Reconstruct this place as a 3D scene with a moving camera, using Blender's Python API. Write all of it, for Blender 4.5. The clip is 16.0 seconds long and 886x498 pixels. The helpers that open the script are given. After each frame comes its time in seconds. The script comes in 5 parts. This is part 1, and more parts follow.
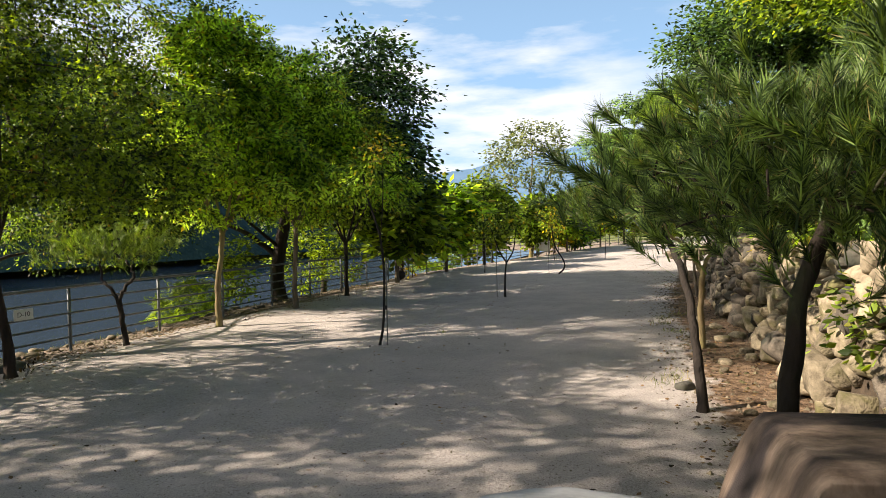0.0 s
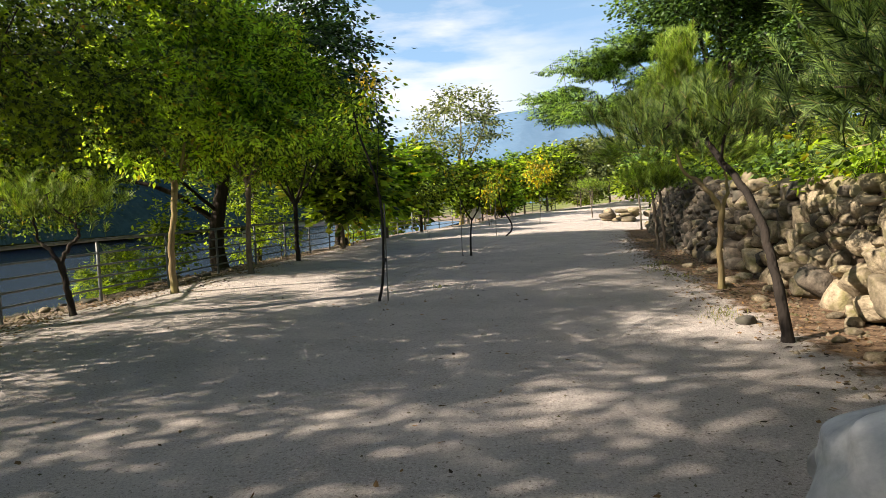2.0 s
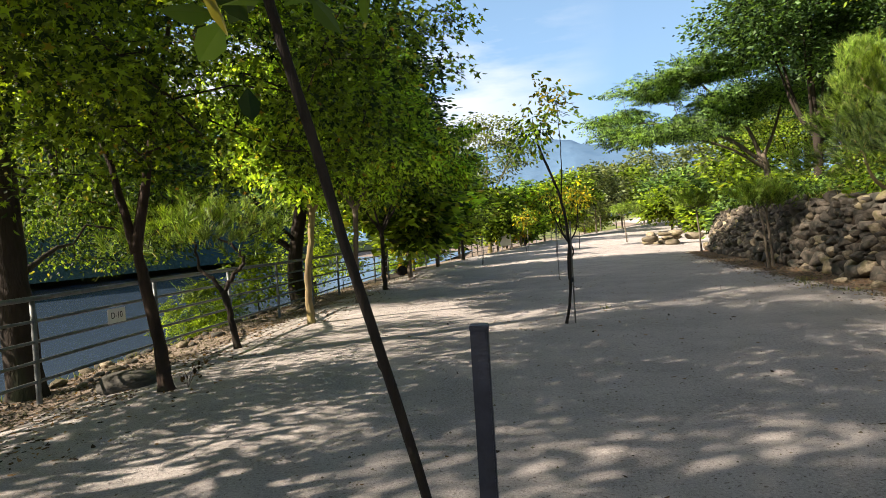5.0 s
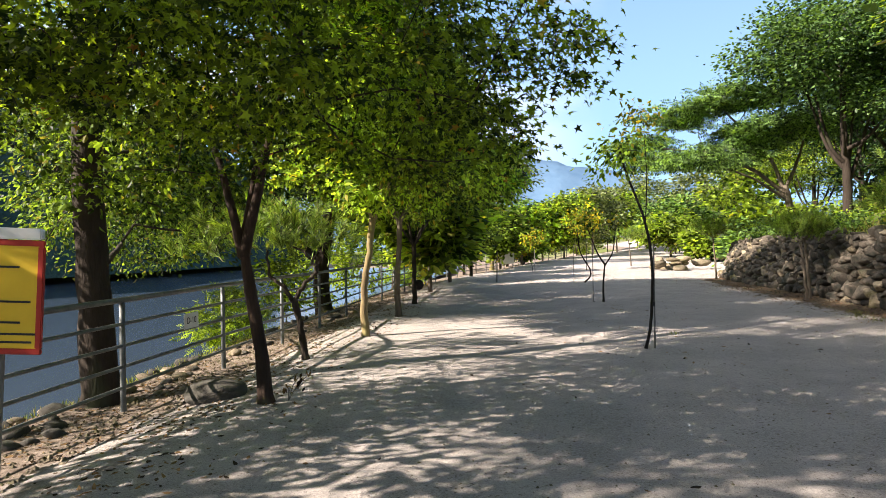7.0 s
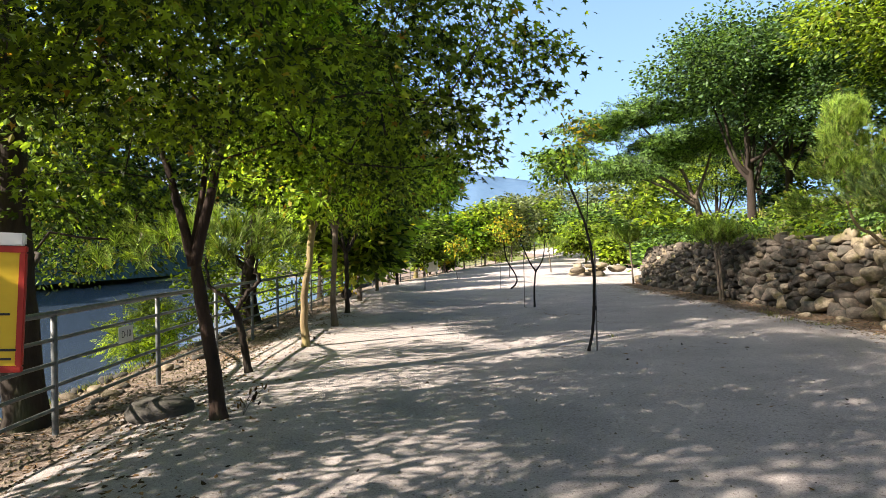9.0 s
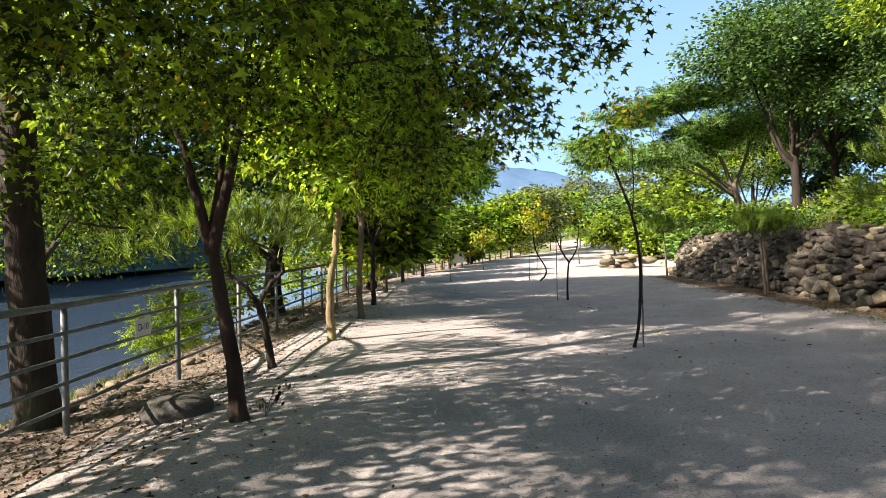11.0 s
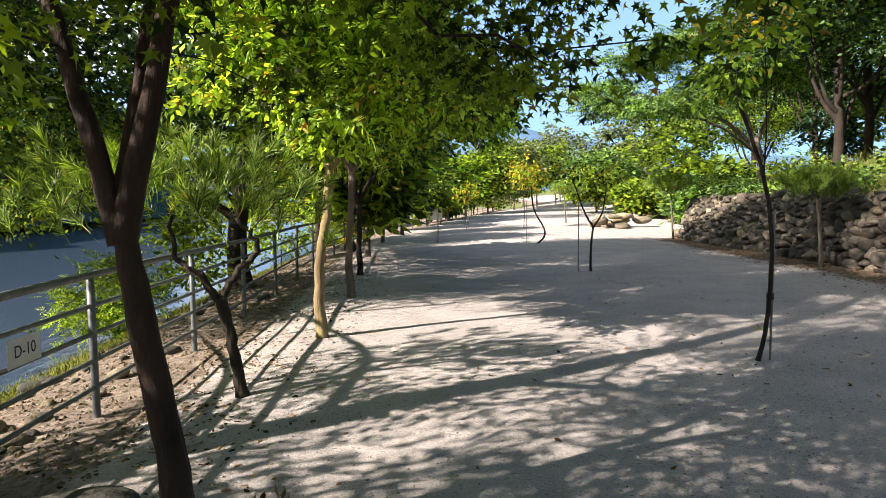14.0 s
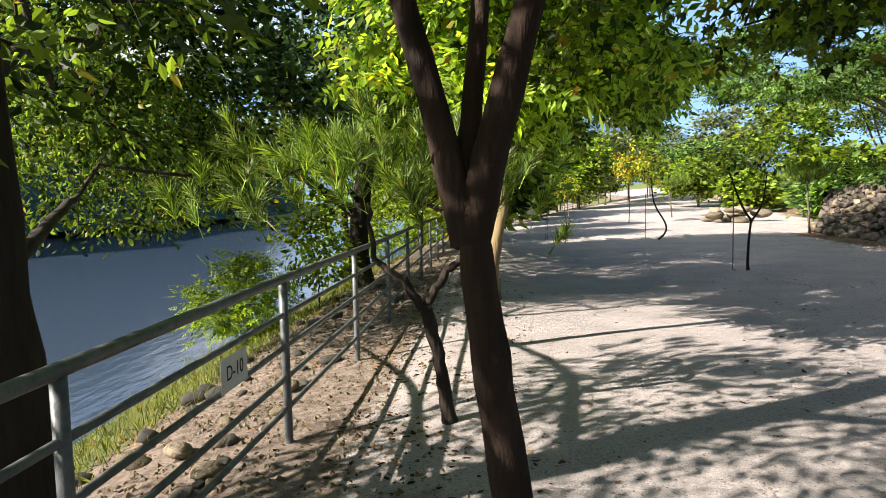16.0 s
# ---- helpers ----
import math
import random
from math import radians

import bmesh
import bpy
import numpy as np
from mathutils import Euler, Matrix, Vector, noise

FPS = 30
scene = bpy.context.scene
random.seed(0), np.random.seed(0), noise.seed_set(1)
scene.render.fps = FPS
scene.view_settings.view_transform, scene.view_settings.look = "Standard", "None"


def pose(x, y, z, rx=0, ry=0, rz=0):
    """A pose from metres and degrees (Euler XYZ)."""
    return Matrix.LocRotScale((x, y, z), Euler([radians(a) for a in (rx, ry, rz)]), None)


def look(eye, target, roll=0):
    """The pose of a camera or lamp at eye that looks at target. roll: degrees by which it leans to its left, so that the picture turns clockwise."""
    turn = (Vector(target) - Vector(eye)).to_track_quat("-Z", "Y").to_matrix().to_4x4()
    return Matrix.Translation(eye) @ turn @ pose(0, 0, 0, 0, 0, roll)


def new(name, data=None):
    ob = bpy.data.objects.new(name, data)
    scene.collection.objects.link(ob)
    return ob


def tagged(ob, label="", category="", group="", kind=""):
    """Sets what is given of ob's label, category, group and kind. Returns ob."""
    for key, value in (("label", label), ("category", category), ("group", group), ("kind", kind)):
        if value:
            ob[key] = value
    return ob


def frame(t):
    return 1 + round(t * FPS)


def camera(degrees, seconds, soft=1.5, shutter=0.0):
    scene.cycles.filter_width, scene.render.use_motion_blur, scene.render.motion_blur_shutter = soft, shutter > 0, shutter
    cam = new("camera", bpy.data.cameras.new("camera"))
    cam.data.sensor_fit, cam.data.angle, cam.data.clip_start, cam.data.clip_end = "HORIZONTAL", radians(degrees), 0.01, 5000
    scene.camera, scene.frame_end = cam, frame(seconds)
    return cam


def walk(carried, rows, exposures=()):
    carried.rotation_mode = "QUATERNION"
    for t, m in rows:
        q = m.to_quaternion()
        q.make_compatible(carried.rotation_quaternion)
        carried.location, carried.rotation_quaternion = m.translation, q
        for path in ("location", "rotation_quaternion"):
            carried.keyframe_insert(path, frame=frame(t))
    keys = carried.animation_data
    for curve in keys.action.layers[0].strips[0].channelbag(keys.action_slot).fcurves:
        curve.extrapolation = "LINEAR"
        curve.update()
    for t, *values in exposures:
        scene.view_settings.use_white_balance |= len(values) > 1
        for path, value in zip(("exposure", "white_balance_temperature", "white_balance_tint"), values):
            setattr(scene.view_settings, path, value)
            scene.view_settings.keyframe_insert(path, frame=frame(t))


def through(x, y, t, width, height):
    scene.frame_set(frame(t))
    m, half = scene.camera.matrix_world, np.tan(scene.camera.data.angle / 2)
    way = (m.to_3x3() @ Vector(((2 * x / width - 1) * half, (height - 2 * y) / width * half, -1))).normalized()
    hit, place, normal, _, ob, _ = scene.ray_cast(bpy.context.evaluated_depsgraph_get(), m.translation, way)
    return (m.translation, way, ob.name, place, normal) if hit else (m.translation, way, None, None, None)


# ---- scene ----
cam = camera(71.2, 16.0, 0.7)
PATH = [
    (0, (6.357, -0.047, 1.935), (5.783, 1.868, 1.883), -1.2),
    (0.2, (6.205, -0.033, 1.879), (5.742, 1.912, 1.894), -3.7),
    (0.5, (5.967, 0.029, 1.804), (5.544, 1.983, 1.783), -0.8),
    (1, (5.598, 0.184, 1.698), (5.226, 2.146, 1.581), -0.0),
    (1.5, (5.193, 0.329, 1.603), (4.783, 2.286, 1.55), -1.8),
    (2, (4.728, 0.418, 1.51), (4.437, 2.392, 1.368), -2.2),
    (2.5, (4.306, 0.443, 1.5), (4.062, 2.426, 1.427), -5.5),
    (3, (3.841, 0.404, 1.457), (3.732, 2.4, 1.385), -5.7),
    (3.5, (3.302, 0.333, 1.475), (3.139, 2.327, 1.462), -4.9),
    (4, (2.854, 0.348, 1.465), (2.593, 2.331, 1.471), -4.1),
    (4.5, (2.361, 0.292, 1.461), (2.119, 2.277, 1.404), -2.8),
    (5, (1.832, 0.411, 1.473), (1.584, 2.395, 1.43), -3.6),
    (5.2, (1.614, 0.448, 1.47), (1.378, 2.434, 1.437), -3.8),
    (7.3, (0.332, 0.474, 1.543), (0.166, 2.466, 1.567), -0.1),
    (7.5, (0.269, 0.514, 1.545), (0.14, 2.509, 1.588), -0.2),
    (8, (0.144, 0.499, 1.519), (0.153, 2.498, 1.571), -2.9),
    (8.2, (0.109, 0.475, 1.523), (0.154, 2.474, 1.564), -1.6),
    (10.3, (-0.059, 0.505, 1.516), (0.047, 2.502, 1.527), -1.8),
    (10.5, (-0.054, 0.652, 1.499), (-0.024, 2.652, 1.504), -0.2),
    (11, (-0.121, 1.045, 1.488), (-0.121, 3.045, 1.489), -1.3),
    (11.5, (-0.22, 1.41, 1.487), (-0.164, 3.409, 1.453), -0.7),
    (12, (-0.334, 1.85, 1.48), (-0.361, 3.849, 1.426), 1.7),
    (12.5, (-0.536, 2.358, 1.423), (-0.584, 4.355, 1.321), 1.0),
    (13, (-0.674, 2.88, 1.48), (-0.756, 4.87, 1.306), 1.1),
    (13.5, (-0.771, 3.291, 1.586), (-0.805, 5.281, 1.394), -0.3),
    (14, (-0.912, 3.71, 1.656), (-0.8, 5.701, 1.504), -0.5),
    (14.5, (-1.161, 3.997, 1.633), (-1.161, 5.995, 1.544), -0.3),
    (15, (-1.413, 4.171, 1.603), (-1.486, 6.167, 1.494), -2.1),
    (15.5, (-1.801, 4.501, 1.601), (-1.892, 6.492, 1.441), -2.8),
    (16, (-2.075, 4.614, 1.617), (-2.205, 6.604, 1.459), -1.3),
]
EXPOSURE = [(0, 1.31, 7150, 13), (4, 1.27, 7050, 12), (7.5, 1.65, 6750, 15), (13, 1.62, 6600, 15), (16, 1.47, 6450, 14)]
walk(cam, [(t, look(eye, target, roll)) for t, eye, target, roll in PATH], EXPOSURE)

# ---------- world and light ----------
SUN_FROM = Vector((-0.77, -0.336, 0.545)).normalized()
world = bpy.data.worlds.new("world")
scene.world = world
world.use_nodes = True
wn, wl = world.node_tree.nodes, world.node_tree.links
wn.clear()
w_out = wn.new("ShaderNodeOutputWorld")
w_bg = wn.new("ShaderNodeBackground")
w_sky = wn.new("ShaderNodeTexSky")
w_sky.sky_type = 'NISHITA'
w_sky.sun_disc = False
w_sky.sun_elevation = math.asin(SUN_FROM.z)
w_sky.sun_rotation = math.atan2(SUN_FROM.x, SUN_FROM.y)
w_sky.air_density, w_sky.dust_density, w_sky.ozone_density = 1.0, 0.8, 1.4
w_bg.inputs["Strength"].default_value = 0.0365
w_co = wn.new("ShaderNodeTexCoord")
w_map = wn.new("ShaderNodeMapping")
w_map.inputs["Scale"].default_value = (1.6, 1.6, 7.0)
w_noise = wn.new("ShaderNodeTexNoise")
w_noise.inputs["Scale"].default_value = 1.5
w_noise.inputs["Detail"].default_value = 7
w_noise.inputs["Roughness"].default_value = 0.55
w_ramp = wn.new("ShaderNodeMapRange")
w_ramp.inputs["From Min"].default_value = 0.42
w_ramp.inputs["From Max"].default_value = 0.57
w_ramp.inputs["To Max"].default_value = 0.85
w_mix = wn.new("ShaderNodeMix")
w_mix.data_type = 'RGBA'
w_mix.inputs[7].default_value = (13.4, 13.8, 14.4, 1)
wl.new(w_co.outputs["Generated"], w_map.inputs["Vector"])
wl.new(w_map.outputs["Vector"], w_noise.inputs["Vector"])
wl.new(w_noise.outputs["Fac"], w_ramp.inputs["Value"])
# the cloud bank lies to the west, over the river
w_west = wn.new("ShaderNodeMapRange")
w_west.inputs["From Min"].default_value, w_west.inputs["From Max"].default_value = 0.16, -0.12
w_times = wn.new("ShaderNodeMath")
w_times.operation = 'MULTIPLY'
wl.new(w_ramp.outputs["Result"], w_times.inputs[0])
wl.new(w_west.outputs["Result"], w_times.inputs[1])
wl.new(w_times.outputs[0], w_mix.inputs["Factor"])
# bright haze low over the horizon
w_sep = wn.new("ShaderNodeSeparateXYZ")
w_low = wn.new("ShaderNodeMapRange")
w_low.inputs["From Min"].default_value, w_low.inputs["From Max"].default_value = 0.02, 0.85
w_low.inputs["To Min"].default_value, w_low.inputs["To Max"].default_value = 0.95, 0.0
w_haze = wn.new("ShaderNodeMix")
w_haze.data_type = 'RGBA'
w_haze.inputs[7].default_value = (5.2, 9.4, 15.2, 1)
wl.new(w_co.outputs["Generated"], w_sep.inputs["Vector"])
wl.new(w_sep.outputs["Z"], w_low.inputs["Value"])
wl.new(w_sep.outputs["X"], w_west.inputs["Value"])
wl.new(w_low.outputs["Result"], w_haze.inputs["Factor"])
wl.new(w_sky.outputs["Color"], w_haze.inputs[6])
wl.new(w_haze.outputs[2], w_mix.inputs[6])
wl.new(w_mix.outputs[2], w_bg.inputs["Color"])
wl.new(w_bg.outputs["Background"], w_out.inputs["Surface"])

sun = new("sun", bpy.data.lights.new("sun", 'SUN'))
sun.data.energy = 5.0
sun.data.angle = radians(0.6)
sun.data.color = (1.0, 0.912, 0.795)
sun.matrix_world = look(SUN_FROM * 60, (0, 0, 0))


# ---------- materials ----------
def srgb(r, g, b):
    return tuple(((c / 255) / 12.92 if c / 255 <= 0.04045 else ((c / 255 + 0.055) / 1.055) ** 2.4) for c in (r, g, b)) + (1.0,)


def material(name, low, high, scale=4.0, rough=0.85, bump=0.3, bump_scale=40.0, metal=0.0, stain=None, stain_scale=1.2, stain_at=(0.5, 0.7),
             vary=0.0, spec=0.3, stretch=(1, 1, 1), coords="Object", bump_size=0.02):
    """Two colours by noise, a stain at a larger scale, fine relief; vary: brightness spread from object to object."""
    m = bpy.data.materials.new(name)
    m.use_nodes = True
    n, l = m.node_tree.nodes, m.node_tree.links
    b = n["Principled BSDF"]
    b.inputs["Roughness"].default_value = rough
    b.inputs["Metallic"].default_value = metal
    b.inputs["Specular IOR Level"].default_value = spec
    co = n.new("ShaderNodeTexCoord")
    mp = n.new("ShaderNodeMapping")
    mp.inputs["Scale"].default_value = stretch
    l.new(co.outputs[coords], mp.inputs["Vector"])
    info = n.new("ShaderNodeObjectInfo")
    shift = n.new("ShaderNodeVectorMath")
    shift.operation = 'ADD'
    times = n.new("ShaderNodeMath")
    times.operation = 'MULTIPLY'
    times.inputs[1].default_value = 37.0 if vary else 0.0
    l.new(info.outputs["Random"], times.inputs[0])
    l.new(mp.outputs["Vector"], shift.inputs[0])
    l.new(times.outputs[0], shift.inputs[1])
    t1 = n.new("ShaderNodeTexNoise")
    t1.inputs["Scale"].default_value = scale
    t1.inputs["Detail"].default_value = 8
    t1.inputs["Roughness"].default_value = 0.65
    l.new(shift.outputs[0], t1.inputs["Vector"])
    r1 = n.new("ShaderNodeMapRange")
    r1.inputs["From Min"].default_value, r1.inputs["From Max"].default_value = 0.3, 0.7
    l.new(t1.outputs["Fac"], r1.inputs["Value"])
    mix = n.new("ShaderNodeMix")
    mix.data_type = 'RGBA'
    mix.inputs[6].default_value, mix.inputs[7].default_value = low, high
    l.new(r1.outputs["Result"], mix.inputs["Factor"])
    colour = mix.outputs[2]
    if stain:
        t2 = n.new("ShaderNodeTexNoise")
        t2.inputs["Scale"].default_value = stain_scale
        t2.inputs["Detail"].default_value = 5
        l.new(shift.outputs[0], t2.inputs["Vector"])
        r2 = n.new("ShaderNodeMapRange")
        r2.inputs["From Min"].default_value, r2.inputs["From Max"].default_value = stain_at
        l.new(t2.outputs["Fac"], r2.inputs["Value"])
        m2 = n.new("ShaderNodeMix")
        m2.data_type = 'RGBA'
        m2.inputs[7].default_value = stain
        l.new(r2.outputs["Result"], m2.inputs["Factor"])
        l.new(colour, m2.inputs[6])
        colour = m2.outputs[2]
    if vary:
        hs = n.new("ShaderNodeHueSaturation")
        rv = n.new("ShaderNodeMapRange")
        rv.inputs["To Min"].default_value, rv.inputs["To Max"].default_value = 1 - vary, 1 + vary
        l.new(info.outputs["Random"], rv.inputs["Value"])
        l.new(rv.outputs["Result"], hs.inputs["Value"])
        l.new(colour, hs.inputs["Color"])
        colour = hs.outputs["Color"]
    l.new(colour, b.inputs["Base Color"])
    t3 = n.new("ShaderNodeTexNoise")
    t3.inputs["Scale"].default_value = bump_scale
    t3.inputs["Detail"].default_value = 6
    l.new(shift.outputs[0], t3.inputs["Vector"])
    bp = n.new("ShaderNodeBump")
    bp.inputs["Strength"].default_value = bump
    bp.inputs["Distance"].default_value = bump_size
    l.new(t3.outputs["Fac"], bp.inputs["Height"])
    l.new(bp.outputs["Normal"], b.inputs["Normal"])
    return m


def leaf_material(name, dark, light, odd=None, odd_share=0.05, through=0.42, rough=0.46):
    """Leaves: colour from leaf to leaf, light passing through the blade."""
    m = bpy.data.materials.new(name)
    m.use_nodes = True
    n, l = m.node_tree.nodes, m.node_tree.links
    n.clear()
    out = n.new("ShaderNodeOutputMaterial")
    geo = n.new("ShaderNodeNewGeometry")
    ramp = n.new("ShaderNodeValToRGB")
    ramp.color_ramp.elements[0].color, ramp.color_ramp.elements[1].color = tuple(0.55 * v for v in dark[:3]) + (1,), tuple(1.45 * v for v in light[:3]) + (1,)
    ramp.color_ramp.elements[0].position = 0.2
    if odd:
        ramp.color_ramp.elements[1].position = 1 - odd_share - 0.02
        e = ramp.color_ramp.elements.new(1 - odd_share)
        e.color = odd
    l.new(geo.outputs["Random Per Island"], ramp.inputs["Fac"])
    co = n.new("ShaderNodeTexCoord")
    big = n.new("ShaderNodeTexNoise")
    big.inputs["Scale"].default_value = 0.9
    big.inputs["Detail"].default_value = 3
    l.new(co.outputs["Object"], big.inputs["Vector"])
    rv = n.new("ShaderNodeMapRange")
    rv.inputs["From Min"].default_value, rv.inputs["From Max"].default_value = 0.3, 0.7
    rv.inputs["To Min"].default_value, rv.inputs["To Max"].default_value = 0.55, 1.45
    l.new(big.outputs["Fac"], rv.inputs["Value"])
    hs = n.new("ShaderNodeHueSaturation")
    l.new(rv.outputs["Result"], hs.inputs["Value"])
    l.new(ramp.outputs["Color"], hs.inputs["Color"])
    p = n.new("ShaderNodeBsdfPrincipled")
    p.inputs["Roughness"].default_value = rough
    p.inputs["Specular IOR Level"].default_value = 0.28
    l.new(hs.outputs["Color"], p.inputs["Base Color"])
    warm = n.new("ShaderNodeMix")
    warm.data_type, warm.blend_type = 'RGBA', 'MULTIPLY'
    warm.inputs["Factor"].default_value = 1.0
    warm.inputs[7].default_value = (1.85, 1.75, 0.58, 1)
    l.new(hs.outputs["Color"], warm.inputs[6])
    tr = n.new("ShaderNodeBsdfTranslucent")
    l.new(warm.outputs[2], tr.inputs["Color"])
    mix = n.new("ShaderNodeMixShader")
    mix.inputs["Fac"].default_value = through
    l.new(p.outputs["BSDF"], mix.inputs[1])
    l.new(tr.outputs["BSDF"], mix.inputs[2])
    l.new(mix.outputs["Shader"], out.inputs["Surface"])
    return m


BARK_DARK = material("dark_bark", (0.021, 0.015, 0.011, 1), (0.045, 0.035, 0.027, 1), 9, 0.95, 0.9, 30, stretch=(1, 1, 0.25), stain=(0.06, 0.075, 0.035, 1), stain_scale=2.0, stain_at=(0.55, 0.75))
BARK_RED = material("smooth_brown_bark", (0.014, 0.009, 0.007, 1), (0.060, 0.036, 0.025, 1), 7, 0.85, 1.0, 35, stretch=(1, 1, 0.3), stain=(0.09, 0.10, 0.05, 1), stain_scale=1.7, stain_at=(0.55, 0.75))
BARK_BLACK = material("black_bark", (0.010, 0.008, 0.007, 1), (0.034, 0.026, 0.021, 1), 9, 0.9, 0.9, 40, stretch=(1, 1, 0.3))
BARK_PALE = material("pale_bark", (0.12, 0.085, 0.045, 1), (0.32, 0.24, 0.13, 1), 6, 0.9, 0.6, 40, stretch=(1, 1, 0.25), stain=(0.20, 0.19, 0.06, 1), stain_scale=1.6, stain_at=(0.45, 0.7))
BARK_GREY = material("grey_bark", (0.07, 0.055, 0.04, 1), (0.19, 0.155, 0.12, 1), 10, 0.95, 0.9, 30, stretch=(1, 1, 0.25))
LEAF_MAPLE = leaf_material("maple_leaf", (0.022, 0.048, 0.007, 1), (0.158, 0.235, 0.022, 1), (0.26, 0.13, 0.03, 1), 0.006, 0.58)
LEAF_OVAL = leaf_material("broad_leaf", (0.041, 0.081, 0.013, 1), (0.233, 0.331, 0.046, 1), (0.24, 0.24, 0.05, 1), 0.03, 0.5)
LEAF_BANK = leaf_material("riverside_leaf", (0.026, 0.058, 0.012, 1), (0.150, 0.235, 0.038, 1), (0.24, 0.22, 0.05, 1), 0.04, 0.46)
LEAF_FEATHER = leaf_material("feathery_leaf", (0.060, 0.130, 0.020, 1), (0.315, 0.460, 0.066, 1), (0.34, 0.30, 0.04, 1), 0.05, 0.6)
LEAF_DARK = leaf_material("dark_leaf", (0.014, 0.038, 0.016, 1), (0.066, 0.130, 0.046, 1), None, 0, 0.32)
LEAF_SILK = leaf_material("silk_tree_leaf", (0.042, 0.092, 0.034, 1), (0.175, 0.295, 0.085, 1), None, 0, 0.46)
LEAF_TERRACE = leaf_material("terrace_tree_leaf", (0.024, 0.058, 0.024, 1), (0.105, 0.190, 0.062, 1), None, 0, 0.42)
LEAF_YELLOW = leaf_material("yellow_leaf", (0.22, 0.22, 0.02, 1), (0.62, 0.45, 0.03, 1), (0.12, 0.20, 0.03, 1), 0.2, 0.40)
LEAF_GREY = leaf_material("grey_green_leaf", (0.085, 0.120, 0.055, 1), (0.20, 0.235, 0.115, 1), None, 0, 0.40)
LEAF_BRIGHT = leaf_material("bright_leaf", (0.120, 0.210, 0.016, 1), (0.260, 0.360, 0.032, 1), None, 0, 0.45)
NEEDLE = leaf_material("pine_needles", (0.030, 0.066, 0.020, 1), (0.125, 0.190, 0.050, 1), (0.24, 0.20, 0.08, 1), 0.03, 0.25)
NEEDLE_LIGHT = leaf_material("light_pine_needles", (0.080, 0.150, 0.022, 1), (0.250, 0.370, 0.062, 1), (0.30, 0.24, 0.09, 1), 0.03, 0.28)
GRASS = leaf_material("grass_blades", (0.070, 0.110, 0.018, 1), (0.200, 0.230, 0.050, 1), (0.36, 0.30, 0.12, 1), 0.15, 0.35)
STONE = material("field_stone", (0.095, 0.076, 0.052, 1), (0.36, 0.30, 0.21, 1), 4.5, 0.92, 1.0, 14, stain=(0.12, 0.108, 0.048, 1), stain_scale=1.6, stain_at=(0.5, 0.68), vary=0.42)
# Darker copy of STONE, with the further wall's shade put into its colour.
STONE_SHADED = material("shaded_field_stone", (0.042, 0.036, 0.030, 1), (0.165, 0.138, 0.108, 1), 3.4, 0.92, 0.9, 18, stain=(0.04, 0.042, 0.033, 1), stain_scale=1.6, stain_at=(0.48, 0.66), vary=0.45)
STONE_DARK = material("dark_stone", (0.041, 0.039, 0.034, 1), (0.110, 0.102, 0.088, 1), 4, 0.9, 0.7, 22, stain=(0.055, 0.06, 0.04, 1), stain_scale=2, vary=0.15)
STONE_WHITE = material("white_stone", (0.26, 0.27, 0.29, 1), (0.62, 0.62, 0.62, 1), 6, 0.8, 1.0, 9, stain=(0.30, 0.20, 0.10, 1), stain_scale=3.2, stain_at=(0.56, 0.66))
STONE_BROWN = material("brown_streaked_stone", (0.05, 0.034, 0.025, 1), (0.25, 0.19, 0.15, 1), 7, 0.85, 1.0, 16, stretch=(1, 1, 0.22), stain=(0.03, 0.024, 0.024, 1), stain_scale=3.0, stain_at=(0.44, 0.58))
SOIL = material("wall_soil", (0.028, 0.021, 0.015, 1), (0.085, 0.062, 0.042, 1), 6, 1.0, 0.8, 30)
STEEL = material("galvanised_steel", (0.085, 0.095, 0.095, 1), (0.19, 0.205, 0.205, 1), 12, 0.55, 0.15, 60, metal=0.45, stain=(0.16, 0.12, 0.09, 1), stain_scale=5, stain_at=(0.6, 0.8), spec=0.5)
STEEL_DARK = material("painted_dark_steel", (0.016, 0.019, 0.032, 1), (0.034, 0.040, 0.062, 1), 14, 0.55, 0.2, 60, metal=0.2, spec=0.4)
CANE = material("stake_cane", (0.10, 0.09, 0.08, 1), (0.24, 0.22, 0.20, 1), 10, 0.8, 0.3, 50)
TIE = material("black_tie", (0.012, 0.012, 0.014, 1), (0.03, 0.03, 0.034, 1), 10, 0.6, 0.3, 50)
CARD = material("white_card", (0.66, 0.65, 0.62, 1), (0.78, 0.77, 0.74, 1), 6, 0.7, 0.05, 50)
INK = material("black_ink", (0.015, 0.015, 0.02, 1), (0.03, 0.03, 0.035, 1), 10, 0.7, 0.0)
YELLOW = material("yellow_paint", (0.62, 0.40, 0.02, 1), (0.74, 0.50, 0.03, 1), 3, 0.5, 0.05, 50)
RED = material("red_paint", (0.32, 0.02, 0.015, 1), (0.42, 0.035, 0.02, 1), 5, 0.5, 0.05, 50)
RUBBER = material("dark_rubber", (0.015, 0.012, 0.012, 1), (0.05, 0.035, 0.03, 1), 8, 0.8, 0.3, 40)
DEAD_LEAF = leaf_material("dead_leaf", (0.035, 0.022, 0.012, 1), (0.20, 0.12, 0.055, 1), None, 0, 0.15, 0.8)
HILL = material("wooded_hill", (0.025, 0.050, 0.045, 1), (0.060, 0.095, 0.070, 1), 0.16, 1.0, 1.0, 0.35, bump_size=3.0, stain=(0.03, 0.065, 0.075, 1), stain_scale=0.03, spec=0.0)
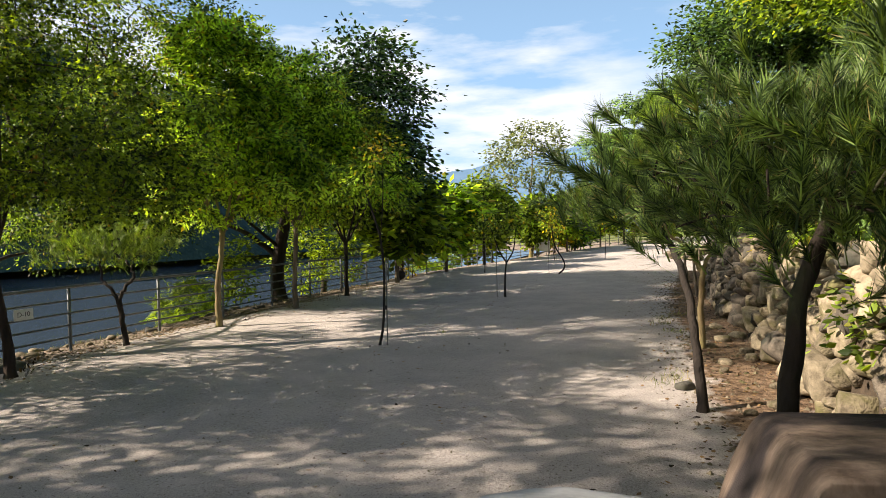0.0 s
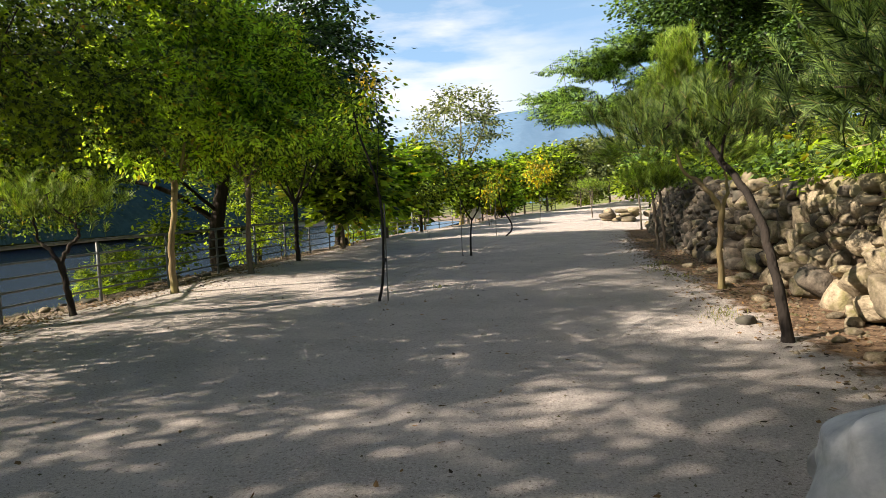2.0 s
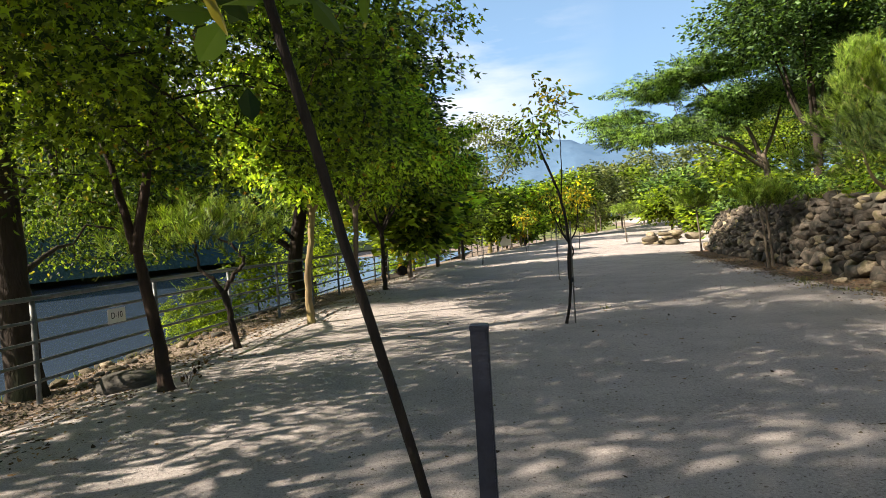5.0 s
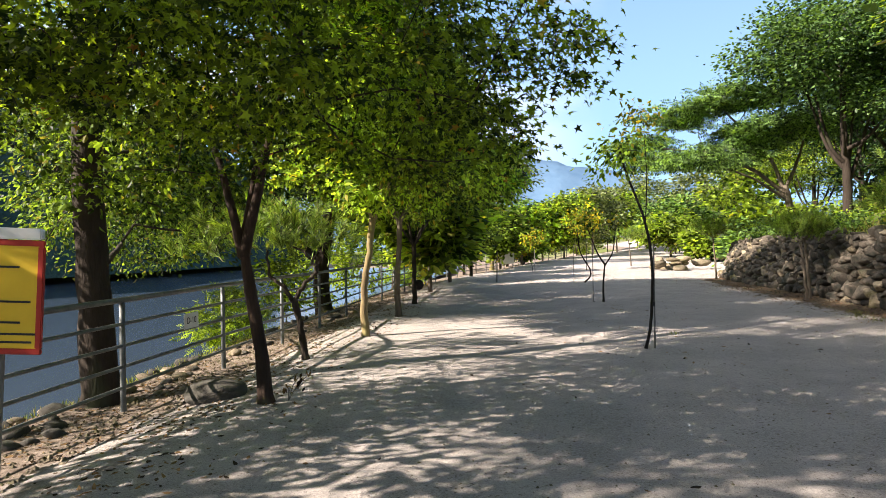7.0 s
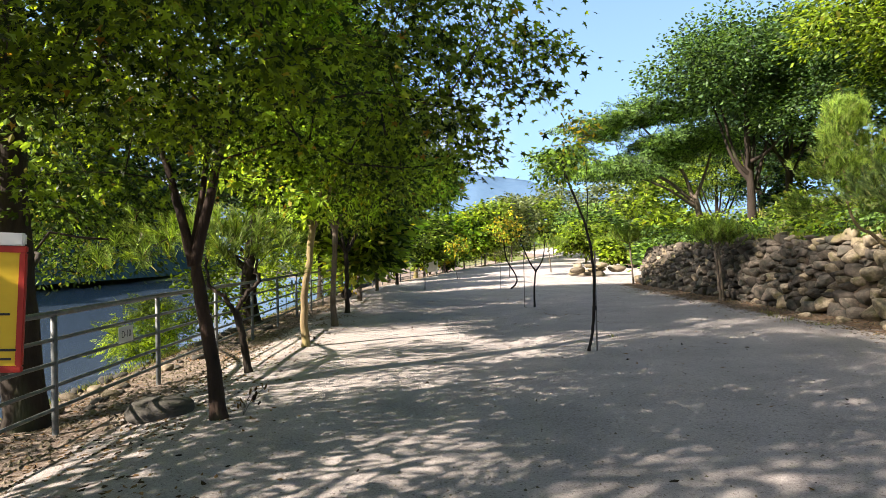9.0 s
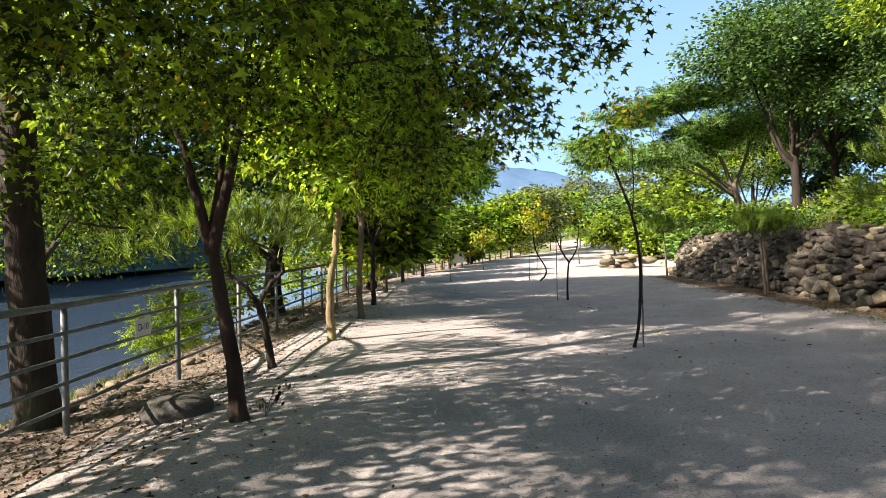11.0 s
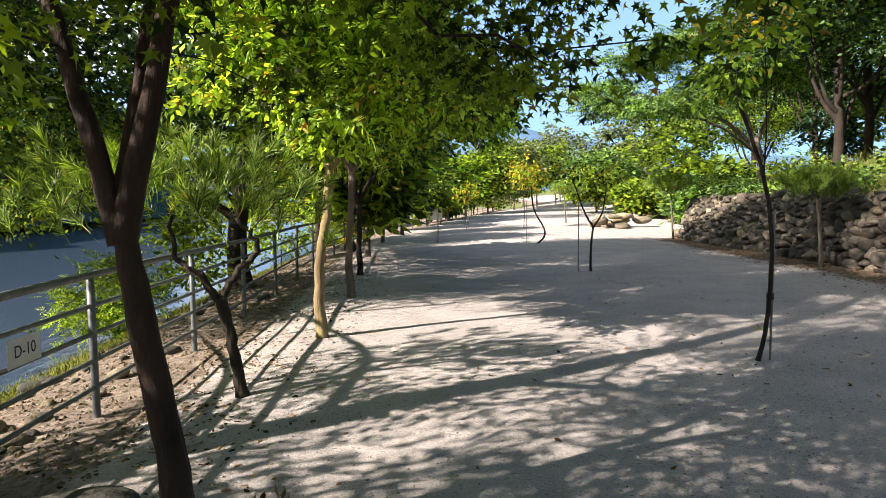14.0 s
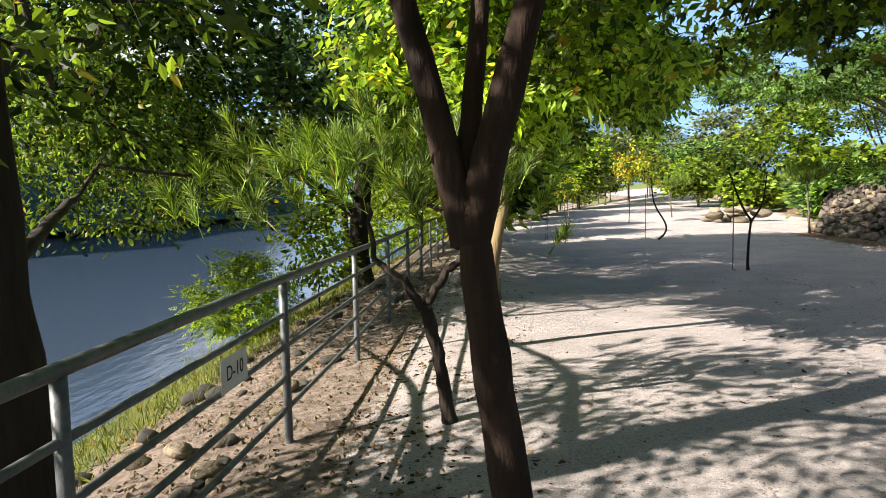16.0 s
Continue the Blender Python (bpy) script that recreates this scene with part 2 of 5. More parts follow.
# The haze of distance is put into the mountain's blue base colour.
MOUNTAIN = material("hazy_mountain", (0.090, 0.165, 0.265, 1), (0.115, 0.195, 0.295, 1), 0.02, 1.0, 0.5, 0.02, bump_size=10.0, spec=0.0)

GROUND = bpy.data.materials.new("ground_sand")
GROUND.use_nodes = True


def ground_nodes():
    n, l = GROUND.node_tree.nodes, GROUND.node_tree.links
    b = n["Principled BSDF"]
    b.inputs["Roughness"].default_value = 0.95
    b.inputs["Specular IOR Level"].default_value = 0.15
    co = n.new("ShaderNodeTexCoord")

    def noise_at(scale, detail=6, rough=0.6):
        t = n.new("ShaderNodeTexNoise")
        t.inputs["Scale"].default_value, t.inputs["Detail"].default_value, t.inputs["Roughness"].default_value = scale, detail, rough
        l.new(co.outputs["Object"], t.inputs["Vector"])
        return t.outputs["Fac"]

    def span(v, a, b_, lo=0.0, hi=1.0):
        r = n.new("ShaderNodeMapRange")
        for key, val in (("From Min", a), ("From Max", b_), ("To Min", lo), ("To Max", hi)):
            r.inputs[key].default_value = val
        l.new(v, r.inputs["Value"])
        return r.outputs["Result"]

    def blend(f, a, b_):
        m = n.new("ShaderNodeMix")
        m.data_type = 'RGBA'
        for k, v in ((6, a), (7, b_)):
            if isinstance(v, tuple):
                m.inputs[k].default_value = v
            else:
                l.new(v, m.inputs[k])
        if isinstance(f, float):
            m.inputs["Factor"].default_value = f
        else:
            l.new(f, m.inputs["Factor"])
        return m.outputs[2]

    def attr(name):
        a = n.new("ShaderNodeAttribute")
        a.attribute_name = name
        return a.outputs["Fac"]

    def calc(op, a, b_):
        m = n.new("ShaderNodeMath")
        m.operation = op
        for k, v in ((0, a), (1, b_)):
            if isinstance(v, float):
                m.inputs[k].default_value = v
            else:
                l.new(v, m.inputs[k])
        return m.outputs[0]

    sand = blend(span(noise_at(1.3), 0.35, 0.65), (0.334, 0.302, 0.288, 1), (0.482, 0.436, 0.412, 1))
    sand = blend(span(noise_at(55, 4, 0.8), 0.42, 0.72), sand, (0.655, 0.598, 0.560, 1))
    sand = blend(span(noise_at(34, 3, 0.7), 0.58, 0.70), sand, (0.15, 0.12, 0.10, 1))
    sand = blend(span(noise_at(120, 2, 0.6), 0.60, 0.70), sand, (0.20, 0.17, 0.145, 1))
    soil = blend(span(noise_at(9), 0.35, 0.65), (0.16, 0.122, 0.096, 1), (0.36, 0.295, 0.24, 1))
    soil = blend(span(noise_at(38, 3, 0.7), 0.55, 0.68), soil, (0.075, 0.055, 0.042, 1))
    green = blend(span(noise_at(7), 0.35, 0.65), (0.07, 0.095, 0.025, 1), (0.19, 0.21, 0.07, 1))
    brown = blend(span(noise_at(11), 0.35, 0.65), (0.085, 0.052, 0.033, 1), (0.30, 0.205, 0.135, 1))
    brown = blend(span(noise_at(45, 3, 0.7), 0.55, 0.68), brown, (0.045, 0.03, 0.022, 1))
    ragged = noise_at(2.2, 6, 0.7)
    f_soil = span(calc('ADD', attr("soil"), calc('MULTIPLY', calc('SUBTRACT', ragged, 0.5), 1.6)), 0.4, 0.65)
    f_green = span(calc('ADD', attr("green"), calc('MULTIPLY', calc('SUBTRACT', ragged, 0.5), 1.4)), 0.4, 0.65)
    c = blend(f_soil, sand, soil)
    f_brown = span(calc('ADD', attr("brown"), calc('MULTIPLY', calc('SUBTRACT', ragged, 0.5), 1.6)), 0.4, 0.65)
    c = blend(f_brown, c, brown)
    c = blend(f_green, c, green)
    l.new(c, b.inputs["Base Color"])
    bp = n.new("ShaderNodeBump")
    bp.inputs["Strength"].default_value = 0.9
    bp.inputs["Distance"].default_value = 0.025
    l.new(calc('ADD', noise_at(70, 5, 0.75), calc('MULTIPLY', noise_at(9, 5, 0.6), 1.5)), bp.inputs["Height"])
    l.new(bp.outputs["Normal"], b.inputs["Normal"])


ground_nodes()

WATER = bpy.data.materials.new("river_water")
WATER.use_nodes = True


def water_nodes():
    n, l = WATER.node_tree.nodes, WATER.node_tree.links
    b = n["Principled BSDF"]
    b.inputs["Base Color"].default_value = (0.040, 0.060, 0.092, 1)
    b.inputs["Roughness"].default_value = 0.10
    b.inputs["IOR"].default_value = 1.33
    co = n.new("ShaderNodeTexCoord")
    mp = n.new("ShaderNodeMapping")
    mp.inputs["Scale"].default_value = (2.0, 0.7, 1)
    t = n.new("ShaderNodeTexNoise")
    t.inputs["Scale"].default_value, t.inputs["Detail"].default_value = 2.4, 5
    l.new(co.outputs["Object"], mp.inputs["Vector"])
    l.new(mp.outputs["Vector"], t.inputs["Vector"])
    bp = n.new("ShaderNodeBump")
    bp.inputs["Strength"].default_value, bp.inputs["Distance"].default_value = 0.12, 0.1
    l.new(t.outputs["Fac"], bp.inputs["Height"])
    l.new(bp.outputs["Normal"], b.inputs["Normal"])


water_nodes()


# ---------- mesh helpers ----------
RNG = np.random.default_rng(7)


def mesh_of(name, verts, faces, mats, smooth=False):
    """A mesh from arrays; faces: arrays of equal-length index rows."""
    me = bpy.data.meshes.new(name)
    verts = np.asarray(verts, float)
    groups = [np.asarray(f, int) for f in faces if len(f)]
    loops = np.concatenate([f.ravel() for f in groups])
    sizes = np.concatenate([np.full(len(f), f.shape[1]) for f in groups])
    me.vertices.add(len(verts))
    me.vertices.foreach_set("co", verts.ravel())
    me.loops.add(len(loops))
    me.loops.foreach_set("vertex_index", loops)
    me.polygons.add(len(sizes))
    me.polygons.foreach_set("loop_start", np.r_[0, np.cumsum(sizes)[:-1]])
    me.polygons.foreach_set("use_smooth", np.full(len(sizes), smooth))
    for m in mats:
        me.materials.append(m)
    me.update(calc_edges=True)
    return me


def piece(name, me, parent=None, label="", m=None):
    ob = new(name, me)
    if parent:
        ob.parent = parent
    if m is not None:
        ob.matrix_basis = m
    return tagged(ob, label)


def part(name, bm, mat, parent, label="", smooth=False):
    me = bpy.data.meshes.new(name)
    bm.to_mesh(me)
    bm.free()
    me.materials.append(mat)
    if smooth:
        me.polygons.foreach_set("use_smooth", np.ones(len(me.polygons), bool))
    return piece(name, me, parent, label)


def box(size, at=(0, 0, 0), bevel=0.004, turn=None):
    bm = bmesh.new()
    bmesh.ops.create_cube(bm, size=1)
    bmesh.ops.scale(bm, vec=size, verts=bm.verts)
    if bevel:
        bmesh.ops.bevel(bm, geom=bm.edges[:], offset=bevel, segments=2, affect='EDGES')
    if turn:
        bmesh.ops.transform(bm, matrix=turn, verts=bm.verts)
    bmesh.ops.translate(bm, vec=at, verts=bm.verts)
    return bm


def tube(points, radii, sides=8, rough=0.0, cap=True):
    """One tapered tube along a line: vertices and quads."""
    p = np.asarray(points, float)
    r = np.broadcast_to(np.asarray(radii, float), (len(p),))
    d = np.gradient(p, axis=0)
    d /= np.linalg.norm(d, axis=1)[:, None] + 1e-9
    ref = np.where(np.abs(d[:, 2:3]) > 0.9, [[1.0, 0, 0]], [[0, 0, 1.0]])
    if np.abs(d[:, 2]).max() > 0.9:
        ref = np.tile([[1.0, 0.05, 0.1]], (len(p), 1))
    a = np.cross(d, ref)
    a /= np.linalg.norm(a, axis=1)[:, None] + 1e-9
    b = np.cross(d, a)
    ang = np.linspace(0, 2 * np.pi, sides, endpoint=False)
    rr = r[:, None] * (1 + rough * RNG.uniform(-1, 1, (len(p), sides)))
    v = p[:, None] + rr[..., None] * (np.cos(ang)[None, :, None] * a[:, None] + np.sin(ang)[None, :, None] * b[:, None])
    i, j = np.meshgrid(np.arange(len(p) - 1), np.arange(sides), indexing="ij")
    k = (j + 1) % sides
    f = np.stack([i * sides + j, i * sides + k, (i + 1) * sides + k, (i + 1) * sides + j], -1).reshape(-1, 4)
    v = v.reshape(-1, 3)
    if cap:
        n = len(v)
        v = np.vstack([v, p[-1:] + d[-1:] * r[-1] * 0.2])
        t = (len(p) - 1) * sides
        ks = np.arange(sides)
        f = np.vstack([f, np.stack([t + ks, t + (ks + 1) % sides, np.full(sides, n), np.full(sides, n)], -1)])
    return v, f


def tubes_mesh(name, lines, mat, sides=6, rough=0.0):
    vs, quads, tris, n = [], [], [], 0
    for points, radii in lines:
        v, f = tube(points, radii, sides, rough)
        f = f + n
        same = f[:, 2] == f[:, 3]
        quads.append(f[~same])
        tris.append(f[same][:, :3])
        vs.append(v)
        n += len(v)
    return mesh_of(name, np.vstack(vs), [np.vstack(quads), np.vstack(tris)], [mat], True)


def bend(points, steps=10, wobble=0.0):
    """A smooth line through the points."""
    p = np.asarray(points, float)
    q = np.vstack([2 * p[0] - p[1], p, 2 * p[-1] - p[-2]])
    out = []
    for k in range(len(p) - 1):
        a, b, c, d = q[k:k + 4]
        for t in np.linspace(0, 1, steps, endpoint=False):
            out.append(0.5 * (2 * b + (c - a) * t + (2 * a - 5 * b + 4 * c - d) * t * t + (3 * b - a - 3 * c + d) * t ** 3))
    out.append(p[-1])
    out = np.array(out)
    if wobble:
        w = RNG.normal(0, wobble, out.shape)
        w[0] = w[-1] = 0
        out += w
    return out


# ---------- leaves ----------
def leaf_shape(kind):
    if kind == "maple":
        ang = np.radians([-90, -50, -12, 14, 34, 66, 90, 114, 146, 166, 192, 230])
        rad = [0.10, 0.34, 0.20, 0.50, 0.20, 0.24, 0.60, 0.24, 0.20, 0.50, 0.20, 0.34]
        v = np.array([[r * np.cos(a), r * np.sin(a) + 0.15, -0.25 * r * abs(np.cos(a))] for a, r in zip(ang, rad)])
        return v, [np.array([list(range(12))])]
    if kind == "oval":
        v = np.array([[0, -0.5, 0], [0.27, -0.1, -0.07], [0.2, 0.25, -0.06], [0, 0.55, 0], [-0.2, 0.25, -0.06], [-0.27, -0.1, -0.07]])
        return v, [np.array([[0, 1, 2, 3], [0, 3, 4, 5]])]
    if kind == "diamond":
        v = np.array([[0, -0.5, 0], [0.3, 0, -0.06], [0, 0.5, 0], [-0.3, 0, -0.06]])
        return v, [np.array([[0, 1, 2, 3]])]
    if kind == "spray":
        vs, fs = [], []
        for k in range(4):
            y = -0.42 + k * 0.24
            w = 0.42 * (1 - 0.10 * abs(k - 1.2) ** 1.5)
            for s in (-1, 1):
                n = len(vs)
                vs += [[0, y, 0], [s * w * 0.5, y - 0.02, -0.03], [s * w, y + 0.16, -0.09], [s * w * 0.4, y + 0.17, -0.03]]
                fs.append([n, n + 1, n + 2, n + 3] if s > 0 else [n, n + 3, n + 2, n + 1])
        n = len(vs)
        vs += [[0, 0.46, 0], [0.09, 0.62, -0.03], [0, 0.92, -0.06], [-0.09, 0.62, -0.03]]
        fs.append([n, n + 1, n + 2, n + 3])
        return np.array(vs), [np.array(fs)]
    if kind == "shoot":
        vs, fs = [], []
        r = np.random.default_rng(9)
        for k in range(54):
            a, tilt, u = k * 2.4, r.uniform(0.2, 0.95), k / 53
            d = np.array([np.sin(tilt) * np.cos(a), np.cos(tilt), np.sin(tilt) * np.sin(a)])
            s = np.cross(d, [0.3, 0.2, 1.0])
            s *= 0.016 / np.linalg.norm(s)
            n = len(vs)
            o = np.array([0, -0.15 + 0.5 * u, 0])
            vs += list(np.array([o - s, o + s, o + d * r.uniform(0.42, 0.56)]))
            fs.append([n, n + 1, n + 2])
        n = len(vs)
        vs += [[-0.02, -0.5, 0], [0.02, -0.5, 0], [0.008, 0.6, 0]]
        fs.append([n, n + 1, n + 2])
        return np.array(vs), [np.array(fs)]
    if kind == "blade":
        v = np.array([[-0.03, 0, 0], [0.03, 0, 0], [0.02, 0.55, 0.06], [0.0, 1.0, 0.22], [-0.02, 0.55, 0.06]])
        return v, [np.array([[0, 1, 2, 3, 4]])]


def turns(y_axis, roll):
    """Rotation matrices whose second column is the given axis."""
    y = y_axis / (np.linalg.norm(y_axis, axis=1)[:, None] + 1e-9)
    ref = np.where(np.abs(y[:, 2:3]) > 0.95, [[1.0, 0, 0]], [[0, 0, 1.0]])
    x = np.cross(y, ref)
    x /= np.linalg.norm(x, axis=1)[:, None]
    z = np.cross(x, y)
    c, s = np.cos(roll)[:, None], np.sin(roll)[:, None]
    return np.stack([c * x + s * z, y, c * z - s * x], -1)


def foliage_mesh(name, kind, at, way, size, mats, roll=0.6, rng=RNG):
    v, fs = leaf_shape(kind)
    m = turns(way, rng.normal(0, roll, len(at)))
    out = at[:, None] + np.einsum("nij,kj->nki", m, v) * size[:, None, None]
    k = np.arange(len(at))[:, None, None] * len(v)
    return mesh_of(name, out.reshape(-1, 3), [(f[None] + k).reshape(-1, f.shape[1]) for f in fs], mats)


def clumps(blobs, n, rng, hollow=0.45):
    """Clump centres in ellipsoids (centre, radii), denser near the skin, with a ragged outline."""
    blobs = np.asarray(blobs, float)
    vol = np.prod(blobs[:, 3:], axis=1)
    which = rng.choice(len(blobs), n, p=vol / vol.sum())
    d = rng.normal(size=(n, 3))
    d /= np.linalg.norm(d, axis=1)[:, None]
    r = (hollow ** 3 + (1 - hollow ** 3) * rng.random(n)) ** (1 / 3)
    r *= np.array([1 + 0.28 * noise.noise(Vector(q * 1.9 + w * 3.1)) for q, w in zip(d, which)])
    return blobs[which, :3] + d * r[:, None] * blobs[which, 3:]


def branch_net(starts, ends, rng, sag=0.06, step=0.35):
    """Twigs from the limbs' nodes to the clump centres, each joined to the nearest node; thickness by what it carries."""
    pos = [np.asarray(s, float) for s in starts]
    parent = [-1] * len(pos)
    root = np.array(pos).mean(0)
    for e in ends[np.argsort(np.linalg.norm(ends - root, axis=1))]:
        p = np.array(pos)
        off = e - p
        cost = np.linalg.norm(off, axis=1) + 0.35 * np.maximum(0, -off[:, 2])
        k = int(np.argmin(cost))
        n = max(1, int(np.linalg.norm(off[k]) / step))
        a = p[k]
        for i in range(1, n + 1):
            t = i / n
            q = a + (e - a) * t + np.array([0, 0, sag * 4 * t * (1 - t)]) + (rng.normal(0, 0.035, 3) if i < n else 0)
            pos.append(q)
            parent.append(k if i == 1 else len(pos) - 2)
    carried = np.zeros(len(pos))
    for i in range(len(pos) - 1, -1, -1):
        if carried[i] == 0:
            carried[i] = 1
        if parent[i] >= 0:
            carried[parent[i]] += carried[i]
    lines = []
    for i in range(len(pos)):
        if parent[i] >= 0:
            lines.append((i, parent[i]))
    return np.array(pos), lines, carried


def edges_mesh(name, pos, lines, carried, mat, twig, most, sides=5):
    i = np.array([a for a, _ in lines])
    j = np.array([b for _, b in lines])
    ri = np.minimum(twig * carried[i] ** 0.5, most)
    rj = np.minimum(np.minimum(twig * carried[j] ** 0.5, most), ri * 1.35)
    d = pos[i] - pos[j]
    d /= np.linalg.norm(d, axis=1)[:, None] + 1e-9
    ref = np.where(np.abs(d[:, 2:3]) > 0.9, [[1.0, 0, 0]], [[0, 0, 1.0]])
    a = np.cross(d, ref)
    a /= np.linalg.norm(a, axis=1)[:, None] + 1e-9
    b = np.cross(d, a)
    ang = np.linspace(0, 2 * np.pi, sides, endpoint=False)
    ring = np.cos(ang)[None, :, None] * a[:, None] + np.sin(ang)[None, :, None] * b[:, None]
    v = np.concatenate([pos[j][:, None] + ring * rj[:, None, None], pos[i][:, None] + ring * ri[:, None, None]], 1)
    k = np.arange(sides)
    q = np.stack([k, (k + 1) % sides, sides + (k + 1) % sides, sides + k], -1)
    f = (q[None] + np.arange(len(i))[:, None, None] * 2 * sides).reshape(-1, 4)
    return mesh_of(name, v.reshape(-1, 3), [f], [mat], True)


def tree(name, label, at, trunk, radii, blobs, leaf, leaf_mat, bark, count, per, size, spread=0.28, limbs=(), seed=1, twig=0.006, flat=0.55,
         droop=0.3, hollow=0.45, group="", extra=None, sides=10, category="tree", hang=0.0, wob=0.006, stout=0.9):
    """A tree: trunk and limbs along lines given from its foot, a net of branches, and leaves in clumps."""
    rng = np.random.default_rng(seed)
    root = tagged(new(name), label, category, group)
    root.location = at
    line = bend(trunk, 6, wob)
    rr = np.interp(np.linspace(0, 1, len(line)), np.linspace(0, 1, len(radii)), radii)
    rr[0] *= 1.25
    lines = [(line, rr)]
    starts = [line[-1], line[-3]]
    for pts, r0, r1 in limbs:
        q = bend(pts, 6, wob)
        piece("limb", tubes_mesh("limb", [(q, np.linspace(r0, r1, len(q)))], bark, sides, 0.06), root)
        starts += list(q[len(q) // 3::2])
    piece("trunk", tubes_mesh("trunk", lines, bark, sides, 0.06), root)
    c = clumps(blobs, count, rng, hollow)
    pos, net, carried = branch_net(starts, c, rng)
    if net:
        tagged(piece("branchwork", edges_mesh("branchwork", pos, net, carried, bark, twig, radii[-1] * stout), root), kind="stuff")
    n = count * per
    home = np.repeat(np.arange(count), per)
    off = rng.normal(0, spread, (n, 3)) * (1, 1, flat)
    off[:, 2] -= hang * np.abs(off[:, :2]).sum(1)
    p = c[home] + off
    mid = np.asarray(blobs, float)[:, :3].mean(0)
    out = p - c[home] + 0.25 * (p - mid) / (np.linalg.norm(p - mid, axis=1)[:, None] + 1e-6) + rng.normal(0, 0.25, (n, 3))
    out[:, 2] = out[:, 2] * 0.6 - droop * rng.random(n)
    s = size * rng.uniform(0.65, 1.25, n)
    mats = leaf_mat if isinstance(leaf_mat, list) else [leaf_mat]
    crown = foliage_mesh("crown", leaf, p, out, s, mats, 0.7, rng)
    if len(mats) > 1 and extra:
        pick = np.repeat(extra(p, rng), len(crown.polygons) // n)
        crown.polygons.foreach_set("material_index", pick.astype(np.int32))
    tagged(piece("crown", crown, root), kind="stuff")
    return root


def pine(name, label, at, trunk, radii, tips, mat, bark, needle=0.16, seed=1, group="", limbs=(), tufts=16, reach=0.5, sides=9, kind="shoot"):
    """A pine: boughs to the given places, each with shoots full of long needles."""
    rng = np.random.default_rng(seed)
    root = tagged(new(name), label, "pine tree", group)
    root.location = at
    line = bend(trunk, 6, 0.008)
    rr = np.interp(np.linspace(0, 1, len(line)), np.linspace(0, 1, len(radii)), radii)
    rr[0] *= 1.25
    lines = [(line, rr)]
    starts = list(line[len(line) // 2::2])
    for pts, r0, r1 in limbs:
        q = bend(pts, 6, 0.01)
        piece("limb", tubes_mesh("limb", [(q, np.linspace(r0, r1, len(q)))], bark, sides, 0.09), root)
        starts += list(q[len(q) // 3::2])
    piece("trunk", tubes_mesh("trunk", lines, bark, sides, 0.09), root)
    tips = np.asarray(tips, float)
    pos, net, carried = branch_net(starts, tips, rng, 0.03, 0.2)
    tagged(piece("branchwork", edges_mesh("branchwork", pos, net, carried, bark, 0.006, radii[-1]), root), kind="stuff")
    n = len(tips) * tufts
    home = np.repeat(np.arange(len(tips)), tufts)
    centre = tips.mean(0)
    outward = tips[home] - (centre - (0, 0, 0.5))
    outward /= np.linalg.norm(outward, axis=1)[:, None] + 1e-6
    way = outward * 0.7 + rng.normal(0, 0.35, (n, 3)) + (0, 0, 0.7)
    p = tips[home] + rng.normal(0, reach * 0.36, (n, 3)) * (1, 1, 0.5)
    s = needle * rng.uniform(0.7, 1.2, n)
    tagged(piece("needles", foliage_mesh("needles", kind, p, way, s, [mat], 1.5, rng), root), kind="stuff")
    return root


# ---------- ground ----------
FENCE = [(-3.57, -9.0), (-3.56, 4.4), (-3.55, 6.6), (-3.48, 8.7), (-3.43, 10.95), (-3.42, 13.2), (-3.35, 24.6), (-3.0, 30.0), (-1.6, 38.0), (0.3, 45.0), (3.5, 55.0), (9.0, 70.0), (20.0, 95.0)]
WALL = [(7.0, -12.0), (8.2, 2.0), (8.1, 5.5), (8.05, 9.0), (8.2, 11.0), (8.05, 13.6), (8.25, 17.0), (8.8, 22.5), (9.25, 26.5), (12.5, 29.5), (15.0, 38.0), (17.0, 50.0), (22.0, 70.0), (34.0, 95.0)]


def along(line, y):
    p = np.array(line)
    return np.interp(y, p[:, 1], p[:, 0])


def smooth(v, a, b):
    t = np.clip((v - a) / (b - a), 0, 1)
    return t * t * (3 - 2 * t)


def wall_height(y):
    return np.interp(y, [-12, 0, 6, 9, 17, 24, 28, 33, 50, 95], [1.6, 1.6, 1.45, 1.45, 1.6, 1.5, 1.3, 0.5, 0.6, 0.6])


